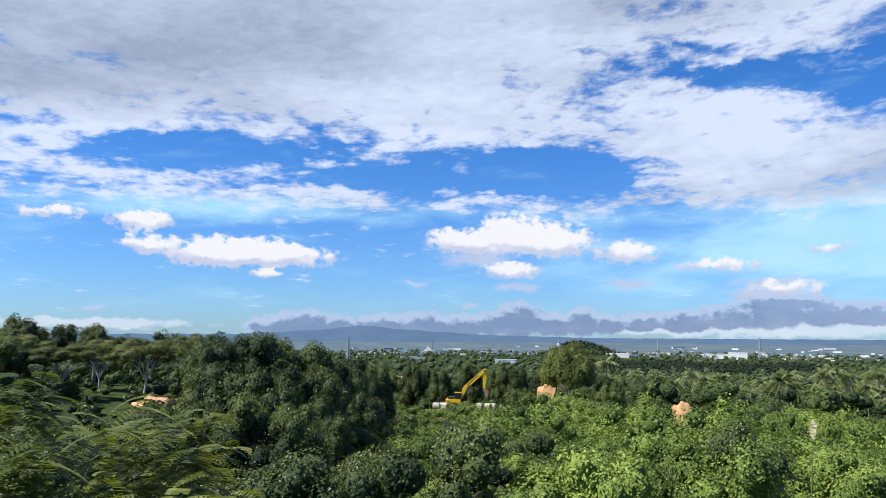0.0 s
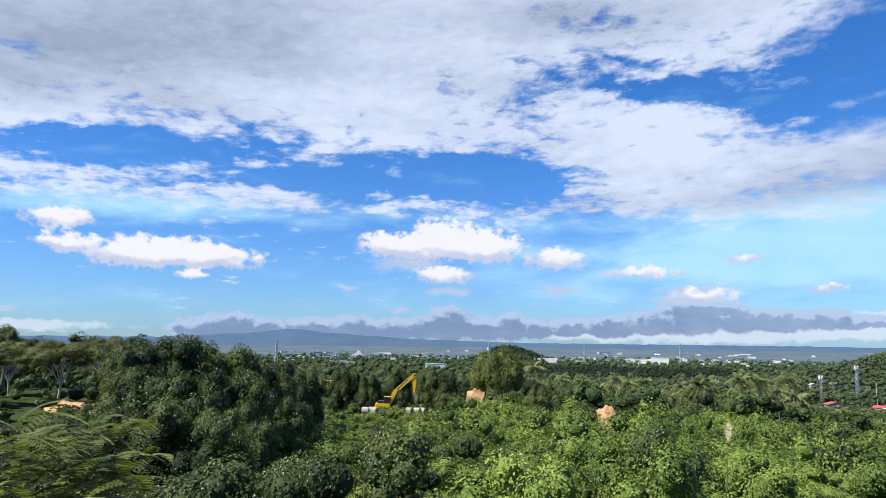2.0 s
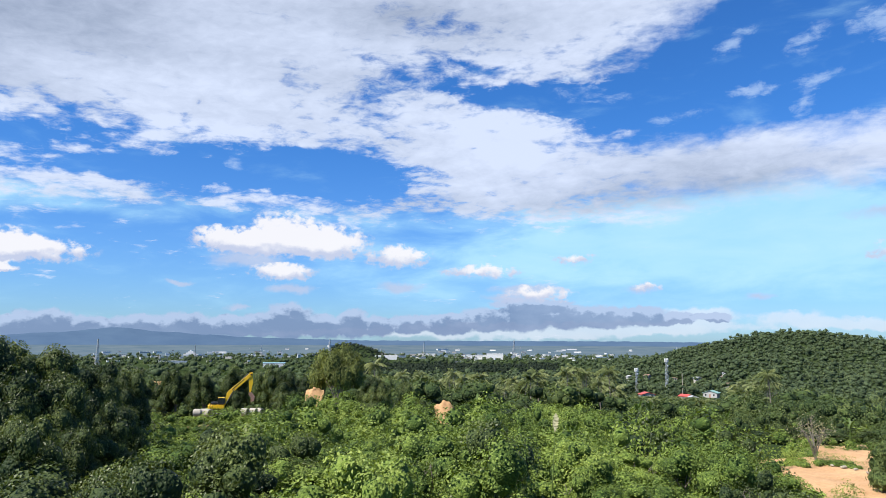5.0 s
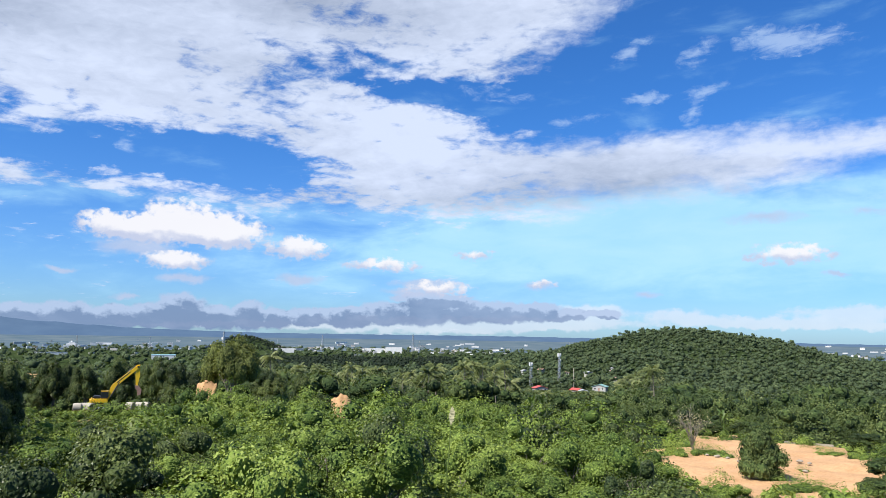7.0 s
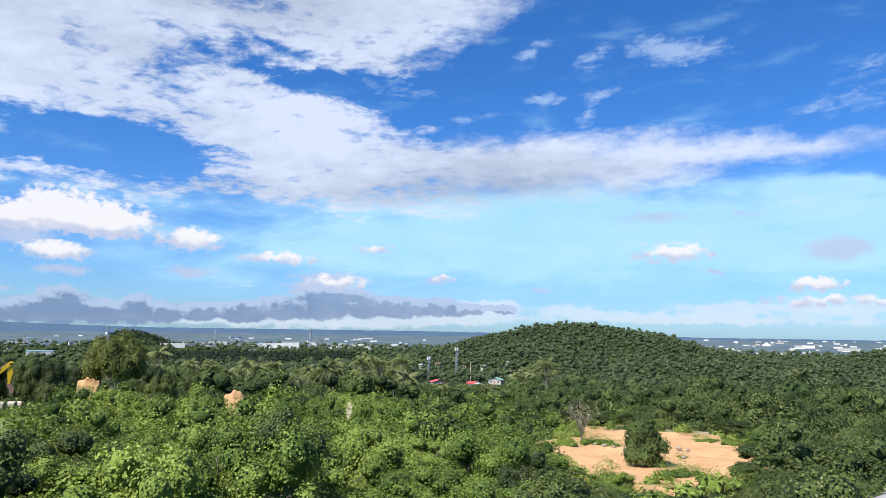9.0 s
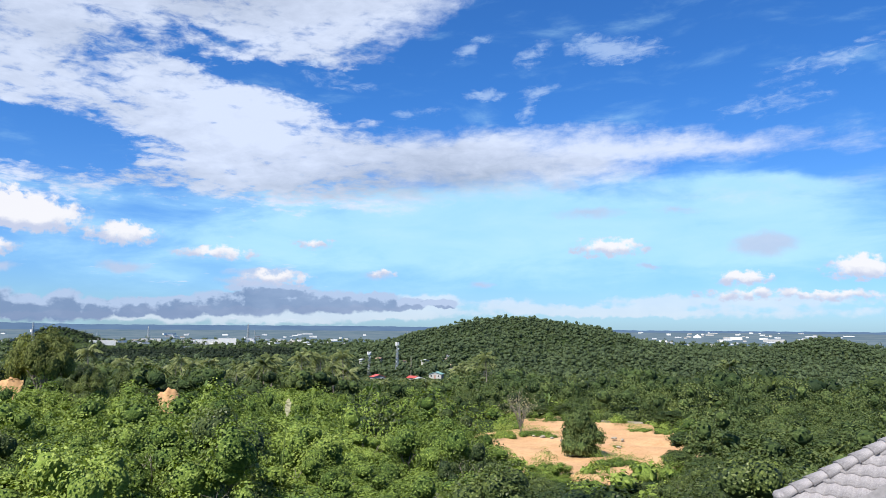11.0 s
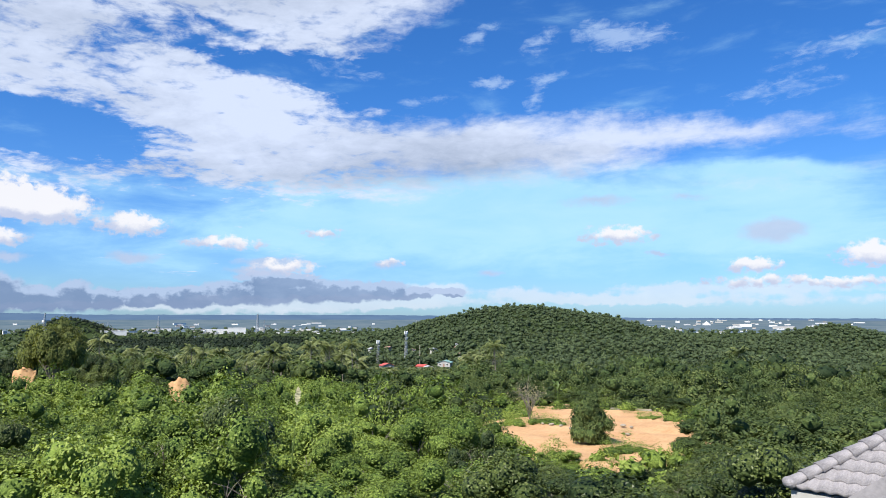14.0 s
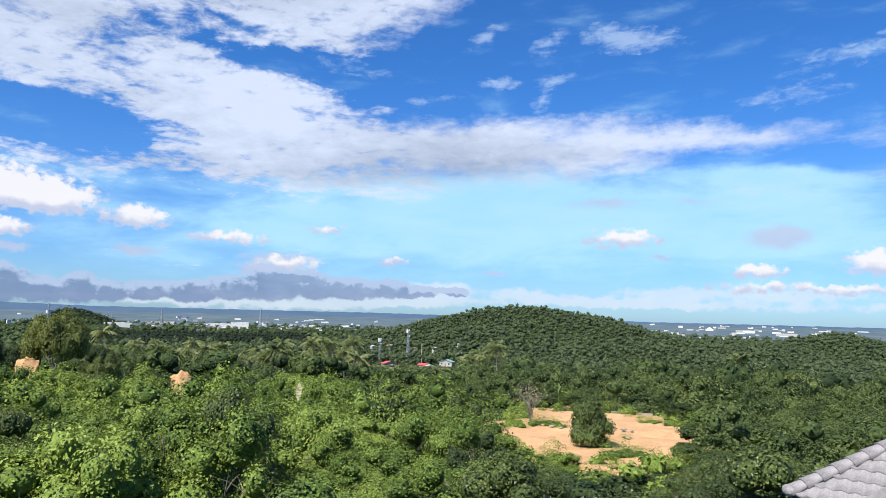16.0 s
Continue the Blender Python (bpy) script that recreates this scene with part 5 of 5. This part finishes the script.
for k, (x, y, z, r, wide, deep, tall, roof_mat, spin) in enumerate(HOMES):
    wide, deep, tall = wide * 0.8, deep * 0.8, tall * 0.85
    h = house(wide, deep, tall, roof_mat, WHITEWALL if k == 5 else GREYWALL)
    h.matrix_basis = pose(x, y, z + 0.3, 0, 0, spin - math.degrees(math.atan2(x, y)))
    tagged(h, "village house with " + WORDS[roof_mat.name] + " sheet metal roof among trees", "house", "village houses")


def lattice_mast(tall, foot, head, wide_top=True, name="cell_mast"):
    root = new(name)
    for sx, sy in ((-1, -1), (1, -1), (1, 1), (-1, 1)):
        part("leg", bar(B(), (sx * foot / 2, sy * foot / 2, -1), (sx * head / 2, sy * head / 2, tall), tall * 0.006), STEEL, root)
    levels = max(6, int(tall / 2.4))
    bm = B()
    for k in range(levels):
        a, b = k / levels, (k + 1) / levels
        wa, wb = (foot + (head - foot) * a) / 2, (foot + (head - foot) * b) / 2
        corners = ((-1, -1), (1, -1), (1, 1), (-1, 1))
        for i in range(4):
            p, q = corners[i], corners[(i + 1) % 4]
            bar(bm, (p[0] * wa, p[1] * wa, tall * a), (q[0] * wb, q[1] * wb, tall * b), tall * 0.0045)
            bar(bm, (q[0] * wa, q[1] * wa, tall * a), (p[0] * wb, p[1] * wb, tall * b), tall * 0.0045)
            bar(bm, (p[0] * wb, p[1] * wb, tall * b), (q[0] * wb, q[1] * wb, tall * b), tall * 0.0045)
    part("bracing", bm, STEEL, root)
    if wide_top:
        part("platform", box(B(), -head, -head, tall - 0.2, head, head, tall), STEEL, root)
        for k in range(6):
            a = 6.2832 * k / 6
            p = Vector((math.cos(a) * head * 1.1, math.sin(a) * head * 1.1, tall - 0.6))
            part("antenna", box(B(), -0.24, -0.24, 0, 0.24, 0.24, 2.2, Matrix.Translation(p), 0.04), WHITEWALL, root)
        part("dish", rod(B(), (0, -head, tall * 0.86), (0, -head - 0.3, tall * 0.86), 0.6, 16), WHITEWALL, root)
    return root


for az, top, foot, r in ((33.0, -2.2, 1.5, 470), (35.2, -1.45, 1.8, 480)):
    x, y = polar(az, r)
    z = float(height(x, y))
    t = EYE_Z + r * math.tan(math.radians(top)) - z
    m = lattice_mast(t, foot, 0.9)
    m.matrix_basis = pose(x, y, z, 0, 0, 20)
    tagged(m, "grey steel lattice cell mast with white antennas", "mast", "cell masts")
x, y = polar(36.3, 470)
z = float(height(x, y))
ob = part("utility_pole", rod(B(), (0, 0, -1), (0, 0, 13), 0.22, 10), CONCRETE, None)
ob.matrix_basis = pose(x, y, z)
tagged(ob, "plain pale concrete utility pole", "pole")

# ---- the town on the plain ----
def city_block(wide, deep, tall, wall_mat, roof_mat, storeys):
    root = new("town_building")
    part("wall", box(B(), -wide / 2, -deep / 2, -12, wide / 2, deep / 2, tall), wall_mat, root)
    part("roof", box(B(), -wide / 2 - 0.4, -deep / 2 - 0.4, tall, wide / 2 + 0.4, deep / 2 + 0.4, tall + 0.7), roof_mat, root)
    for k in range(storeys if wide < 30 else 0):
        z = tall * (k + 0.35) / storeys
        part("window_band", box(B(), -wide * 0.46, -deep / 2 - 0.12, z, wide * 0.46, -deep / 2 + 0.05, z + tall * 0.22 / storeys), GLASS, root)
    return root


BLOCKS = [tagged(city_block(*g), lab, "building", "town buildings") for g, lab in (
    ((26, 16, 7, WHITEWALL, GREYROOF, 2), "low white town building with grey roof"), ((60, 24, 8, WHITEWALL, GREYROOF, 1), "long white warehouse with grey roof"),
    ((18, 14, 13, WHITEWALL, WHITEWALL, 4), "white town building of several storeys"), ((22, 14, 6, GREYWALL, BROWNROOF, 2), "town building with rusty brown roof"),
    ((36, 18, 6, GREYWALL, GREYROOF, 1), "grey shed with flat metal roof"))]
n = 0
spots = [polar(R.choice((-6, 1, 5, 12, 17, 21, 24, 28)) + R.normal(0, 2.6), R.uniform(1750, 3600) if R.rand() < 0.4 else R.uniform(2150, 2750)) for _ in range(190)]
spots += [polar(R.uniform(53, 74), R.uniform(2100, 4500)) for _ in range(75)]
for x, y in spots:
    k = n if n < 5 else R.choice(5, p=(0.3, 0.2, 0.16, 0.2, 0.14))
    s = R.uniform(0.24, 0.62) * (0.7 if math.hypot(x, y) < 2500 else 1.0)
    m = pose(x, y, float(height(x, y)) + 5.0, 0, 0, -math.degrees(math.atan2(x, y)) + R.uniform(-35, 35)) @ Matrix.Diagonal((s * R.uniform(1.0, 2.2), s, s * R.uniform(0.45, 0.9), 1))
    ob = BLOCKS[k] if n < 5 else copy_thing(BLOCKS[k], m)
    ob.matrix_basis = m
    n += 1


def landmark(az, el, wide, tall, deep, wall_mat, roof_mat, storeys, label):
    x, y, z, r = seen_at(az, el, 1200)
    b = city_block(wide, deep, tall, wall_mat, roof_mat, storeys)
    b.matrix_basis = pose(x, y, z + 4, 0, 0, -az)
    tagged(b, label, "building", "town buildings")


landmark(22.2, -1.42, 50, 12, 30, WHITEWALL, WHITEWALL, 3, "large white block on the plain")
landmark(20.8, -1.45, 60, 9, 30, WHITEWALL, WHITEWALL, 1, "long low white hall on the plain")
landmark(13.6, -1.45, 64, 6, 30, WHITEWALL, WHITEWALL, 1, "long low white hall with flat roof")
landmark(5.0, -2.05, 46, 5, 22, WHITEWALL, BLUEROOF, 1, "long hall with pale teal roof")
landmark(3.9, -1.2, 24, 8, 20, WHITEWALL, WHITEWALL, 4, "white factory block on the plain")
landmark(5.4, -1.15, 18, 10, 16, WHITEWALL, GREYWALL, 5, "tall white factory block")
landmark(16.8, -1.3, 60, 8, 30, WHITEWALL, GREYROOF, 1, "white warehouse with grey roof")
landmark(60.9, -0.85, 46, 8, 30, WHITEWALL, GREYROOF, 2, "long white hall beyond the hills")
landmark(63.4, -1.0, 74, 7, 30, GREYWALL, GREYROOF, 1, "long white hall with grey roof")
landmark(65.4, -0.95, 50, 7, 30, WHITEWALL, GREYROOF, 1, "low white hall beyond the hills")


def domed_hall(az, el, wide, label):
    """A white hall with stepped roofs rising to a small spire."""
    x, y, z, r = seen_at(az, el, 1200)
    root = new("domed_hall")
    part("wall", box(B(), -wide / 2, -wide / 3, -2, wide / 2, wide / 3, wide * 0.16), WHITEWALL, root)
    part("tier", box(B(), -wide * 0.33, -wide / 4, wide * 0.16, wide * 0.33, wide / 4, wide * 0.27), WHITEWALL, root)
    part("tier", box(B(), -wide * 0.18, -wide / 6, wide * 0.27, wide * 0.18, wide / 6, wide * 0.37), WHITEWALL, root)
    bm = B()
    bmesh.ops.create_cone(bm, cap_ends=True, segments=16, radius1=wide * 0.08, radius2=wide * 0.05, depth=wide * 0.1, matrix=Matrix.Translation((0, 0, wide * 0.41)))
    part("spire", bm, WHITEWALL, root)
    root.matrix_basis = pose(x, y, z + 3, 0, 0, -az)
    return tagged(root, label, "building", "town buildings")


domed_hall(-1.1, -1.3, 46, "white hall with a stepped roof and spire")
domed_hall(58.2, -0.75, 34, "large white hall with a stepped roof")
for az, r, top, foot in ((23.7, 2300, 0.08, 9), (24.2, 2320, -0.45, 6), (16.6, 2500, -0.1, 8), (9.2, 2050, 0.1, 9), (-7.4, 1700, 0.05, 8), (-0.8, 2300, -0.35, 6), (4.0, 2700, -0.4, 6), (13.2, 2600, -0.5, 5), (36.0, 2600, -0.4, 7), (70.9, 620, -1.6, 2.5)):
    x, y = polar(az, r)
    z = float(height(x, y))
    m = lattice_mast(EYE_Z + r * math.tan(math.radians(top)) - z, foot, foot * 0.25, r < 1000, "transmission_tower")
    m.matrix_basis = pose(x, y, z, 0, 0, 30)
    tagged(m, "distant pale steel lattice tower on the plain", "tower", "distant towers")


# ---- the far distance ----
def distance():
    azs = np.linspace(-45, 85, 320)
    crest = np.interp(azs, (-45, -22, -16, -11, -8.6, -6.4, -4.6, -3.2, 0, 3, 7.4, 12, 32, 46, 54, 85), (0.1, 0.1, 0.15, 0.45, 0.62, 0.92, 0.72, 0.6, 0.4, 0.22, 0.1, 0.0, 0.0, -0.12, -0.2, -0.2))
    crest = crest + 0.03 * np.sin(azs * 2.1) * step(-azs, -6, 4) + 0.015 * np.sin(azs * 5.3) + 0.008 * np.sin(azs * 13)
    v = []
    rows = ((4250, -0.6), (4450, 0.1), (4600, 0.55), (4720, 0.85), (4800, 1.0), (4900, 0.5))
    base = np.interp(4300, PROFILE_R, PROFILE_Z)
    for r, u in rows:
        x, y = polar(azs, r)
        top = 4800 * np.tan(np.radians(crest))
        fold = 1 + 0.10 * np.sin(azs * 3.1 + r * 0.02) * (0 < u < 1)
        v.append(np.stack([x, y, EYE_Z + base + (top - base) * u * fold], 1))
    n = len(azs)
    f = [(i * n + j, i * n + j + 1, (i + 1) * n + j + 1, (i + 1) * n + j) for i in range(len(rows) - 1) for j in range(n - 1)]
    tagged(new("backdrop_mountains", mesh_of("backdrop_mountains", np.concatenate(v), np.array(f), MOUNTAIN, True)), "far mountain ridge along the horizon, blue haze put into its colour and glow", "mountains", kind="structure")
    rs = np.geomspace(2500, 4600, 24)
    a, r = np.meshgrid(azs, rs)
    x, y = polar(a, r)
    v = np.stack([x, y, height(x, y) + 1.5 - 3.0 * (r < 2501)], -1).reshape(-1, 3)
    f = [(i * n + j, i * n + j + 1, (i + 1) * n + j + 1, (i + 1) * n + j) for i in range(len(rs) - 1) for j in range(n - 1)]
    tagged(new("backdrop_plain", mesh_of("backdrop_plain", v, np.array(f), FARPLAIN, True)), "far plain before the mountains, haze put in as a faint glow", "plain", kind="structure")


distance()

# ---- the neighbouring tiled roof ----
def tiled_roof():
    """The corner of a hipped roof: rows of rolled tiles, a hip of half-round caps, an eave board and the wall below."""
    root = new("tiled_roof")
    pitch = math.radians(34.0)
    rise, run = math.sin(pitch), math.cos(pitch)
    # local axes: x along the eave from the corner, y up the slope in plan, z up
    bm = B()
    deck = [bm.verts.new(p) for p in ((0, 0, -0.06), (9, 0, -0.06), (9, 4.2, 4.2 * math.tan(pitch) - 0.06), (4.2, 4.2, 4.2 * math.tan(pitch) - 0.06))]
    bm.faces.new(deck)
    back = [deck[0], deck[3], bm.verts.new((0, 9, -0.06)), ]
    far = bm.verts.new((4.2, 9, 4.2 * math.tan(pitch) - 0.06))
    bm.faces.new((deck[0], deck[3], far, back[2]))
    bmesh.ops.recalc_face_normals(bm, faces=bm.faces)
    part("deck", bm, TILE, root)
    part("fascia", box(B(), 0.02, 0.0, -0.26, 9, 0.05, -0.07), GREYWALL, root)
    part("fascia", box(B(), 0.0, 0.06, -0.26, 0.05, 9, -0.07), GREYWALL, root)
    part("soffit", box(B(), 0.05, 0.05, -0.3, 9, 9, -0.265), WHITEWALL, root)
    part("house_wall", box(B(), 0.7, 0.7, -9.5, 9, 9, -0.3), WHITEWALL, root)
    # one rolled tile
    tw, tl, thick = 0.195, 0.30, 0.016
    bm = B()
    n = 10
    grid = []
    for j, w in enumerate((0.0, 1.0)):
        for i in range(n + 1):
            u = i / n
            z = 0.032 * max(0.0, math.sin(3.1416 * u)) ** 2.0 + 0.050 * (1 - w)
            grid.append(bm.verts.new((u * (tw + 0.012), w * tl, z)))
    for i in range(n):
        bm.faces.new((grid[i], grid[i + 1], grid[n + 2 + i], grid[n + 1 + i]))
    lip = [bm.verts.new(grid[i].co - Vector((0, 0, thick + 0.040))) for i in range(n + 1)]
    for i in range(n):
        bm.faces.new((lip[i], lip[i + 1], grid[i + 1], grid[i]))
    bmesh.ops.recalc_face_normals(bm, faces=bm.faces)
    for fc in bm.faces:
        fc.smooth = True
    me = bpy.data.meshes.new("roof_tile")
    bm.to_mesh(me)
    bm.free()
    me.materials.append(TILE)
    rng = np.random.RandomState(9)
    rows = 12
    slope = Matrix.Rotation(pitch, 4, "X")
    for j in range(rows):
        up = j * 0.25
        start = up * run
        for i in range(int((4.4 - start) / tw) + 3):
            x = math.floor(start / tw) * tw + i * tw
            if x < start - tw:
                continue
            m = Matrix.Translation((x, (up - 0.05) * run, (up - 0.05) * rise)) @ slope @ Matrix.Rotation(rng.normal(0, 0.01), 4, "Z") @ Matrix.Translation((0, 0, rng.normal(0, 0.003)))
            if x > start + tl:
                t = new("roof_tile", me)
                t.matrix_basis = m
                t.parent = root
                continue
            # cut along the hip
            bm = B()
            bm.from_mesh(me)
            bmesh.ops.transform(bm, matrix=m, verts=bm.verts)
            bmesh.ops.bisect_plane(bm, geom=bm.verts[:] + bm.edges[:] + bm.faces[:], plane_co=(0, 0, 0), plane_no=(-1, 1, 0), clear_outer=True)
            if bm.faces:
                part("roof_tile", bm, TILE, root)
            else:
                bm.free()
    # caps along the hip
    hip = Vector((run, run, rise)).normalized()
    bm = B()
    ring = []
    for rad, s in ((0.160, 0.0), (0.112, 0.33)):
        ring.append([bm.verts.new((rad * math.cos(t), s, rad * 0.6 * math.sin(t))) for t in np.linspace(-0.25, math.pi + 0.25, 13)])
    inner = [bm.verts.new((v.co.x * 0.84, 0, v.co.z * 0.84)) for v in ring[0]]
    for k in range(12):
        bm.faces.new((ring[0][k], ring[0][k + 1], ring[1][k + 1], ring[1][k]))
        bm.faces.new((inner[k], inner[k + 1], ring[0][k + 1], ring[0][k]))
    bmesh.ops.recalc_face_normals(bm, faces=bm.faces)
    for fc in bm.faces:
        fc.smooth = True
    cap = bpy.data.meshes.new("hip_cap")
    bm.to_mesh(cap)
    bm.free()
    cap.materials.append(TILE)
    y = hip
    x = Vector((1, -1, 0)).normalized()
    z = x.cross(y)
    frame3 = Matrix((x, y, z)).transposed().to_4x4()
    for k in range(15):
        c = new("hip_cap", cap)
        c.parent = root
        c.matrix_basis = Matrix.Translation(hip * (0.265 * k - 0.02) + Vector((0, 0, 0.03))) @ frame3 @ Matrix.Rotation(rng.normal(0, 0.012), 4, "Z")
    bm = B()
    bmesh.ops.create_uvsphere(bm, u_segments=14, v_segments=8, radius=0.15)
    m = Matrix.Translation(hip * 0.0 + Vector((0, 0, 0.045))) @ frame3 @ Matrix.Diagonal((1, 0.6, 0.6, 1))
    bmesh.ops.transform(bm, matrix=m, verts=bm.verts)
    part("hip_end", bm, TILE, root)
    return tagged(root, "hipped roof of whitewashed rolled clay tiles", "roof")


ex, ey = polar(63.35, 12.5)
tiled_roof().matrix_basis = pose(ex, ey, EYE_Z - 12.5 * math.tan(math.radians(11.75)), 0, 0, -83.35)


def roof_edge():
    """A plain cement hip of the nearer roof, with the slope that falls away on this side of it."""
    a, b = Vector((*polar(66.7, 8.0), EYE_Z - 8.0 * math.tan(radians(12.15)))), Vector((*polar(69.0, 8.3), EYE_Z - 8.3 * math.tan(radians(10.5))))
    a, b = a - (b - a) * 0.6, a + (b - a) * 6
    fall = Vector((-0.42, -0.16, -0.34)) * 3
    bm = B()
    top = [bm.verts.new(p) for p in (a, b, b + fall, a + fall)]
    bm.faces.new(top)
    made = bmesh.ops.extrude_face_region(bm, geom=list(bm.faces))["geom"]
    for g in made:
        if isinstance(g, bmesh.types.BMVert):
            g.co.z -= 0.12
    bmesh.ops.recalc_face_normals(bm, faces=bm.faces)
    bmesh.ops.bevel(bm, geom=list(bm.edges), offset=0.025, segments=2, affect="EDGES")
    return tagged(part("roof_edge", bm, CEMENT, None), "plain grey cement roof edge below the balcony", "roof")


roof_edge()


# ---- the house with the balcony ----
def own_house():
    """The plain body of the house behind and under the balcony, and the floor that the camera stands over."""
    root = new("balcony_house")
    low = float(height(0, -6)) - 0.5 - EYE_Z
    part("wall", box(B(), -9, -15, low, 2.5, -1.6, 5, None, 0.05), WHITEWALL, root)
    part("roof", box(B(), -9.6, -15.6, 5.01, 3.0, -1.1, 5.4, None, 0.05), CEMENT, root)
    part("balcony_floor", box(B(), -3, -1.59, -1.8, 3, 0.6, -1.6, None, 0.02), CONCRETE, root)
    part("parapet", box(B(), -3, 0.45, -1.59, 3, 0.6, -0.75, None, 0.02), WHITEWALL, root)
    root.matrix_basis = pose(0, 0, EYE_Z, 0, 0, 0)
    return tagged(root, "white rendered house with a balcony over the slope", "house")


own_house()
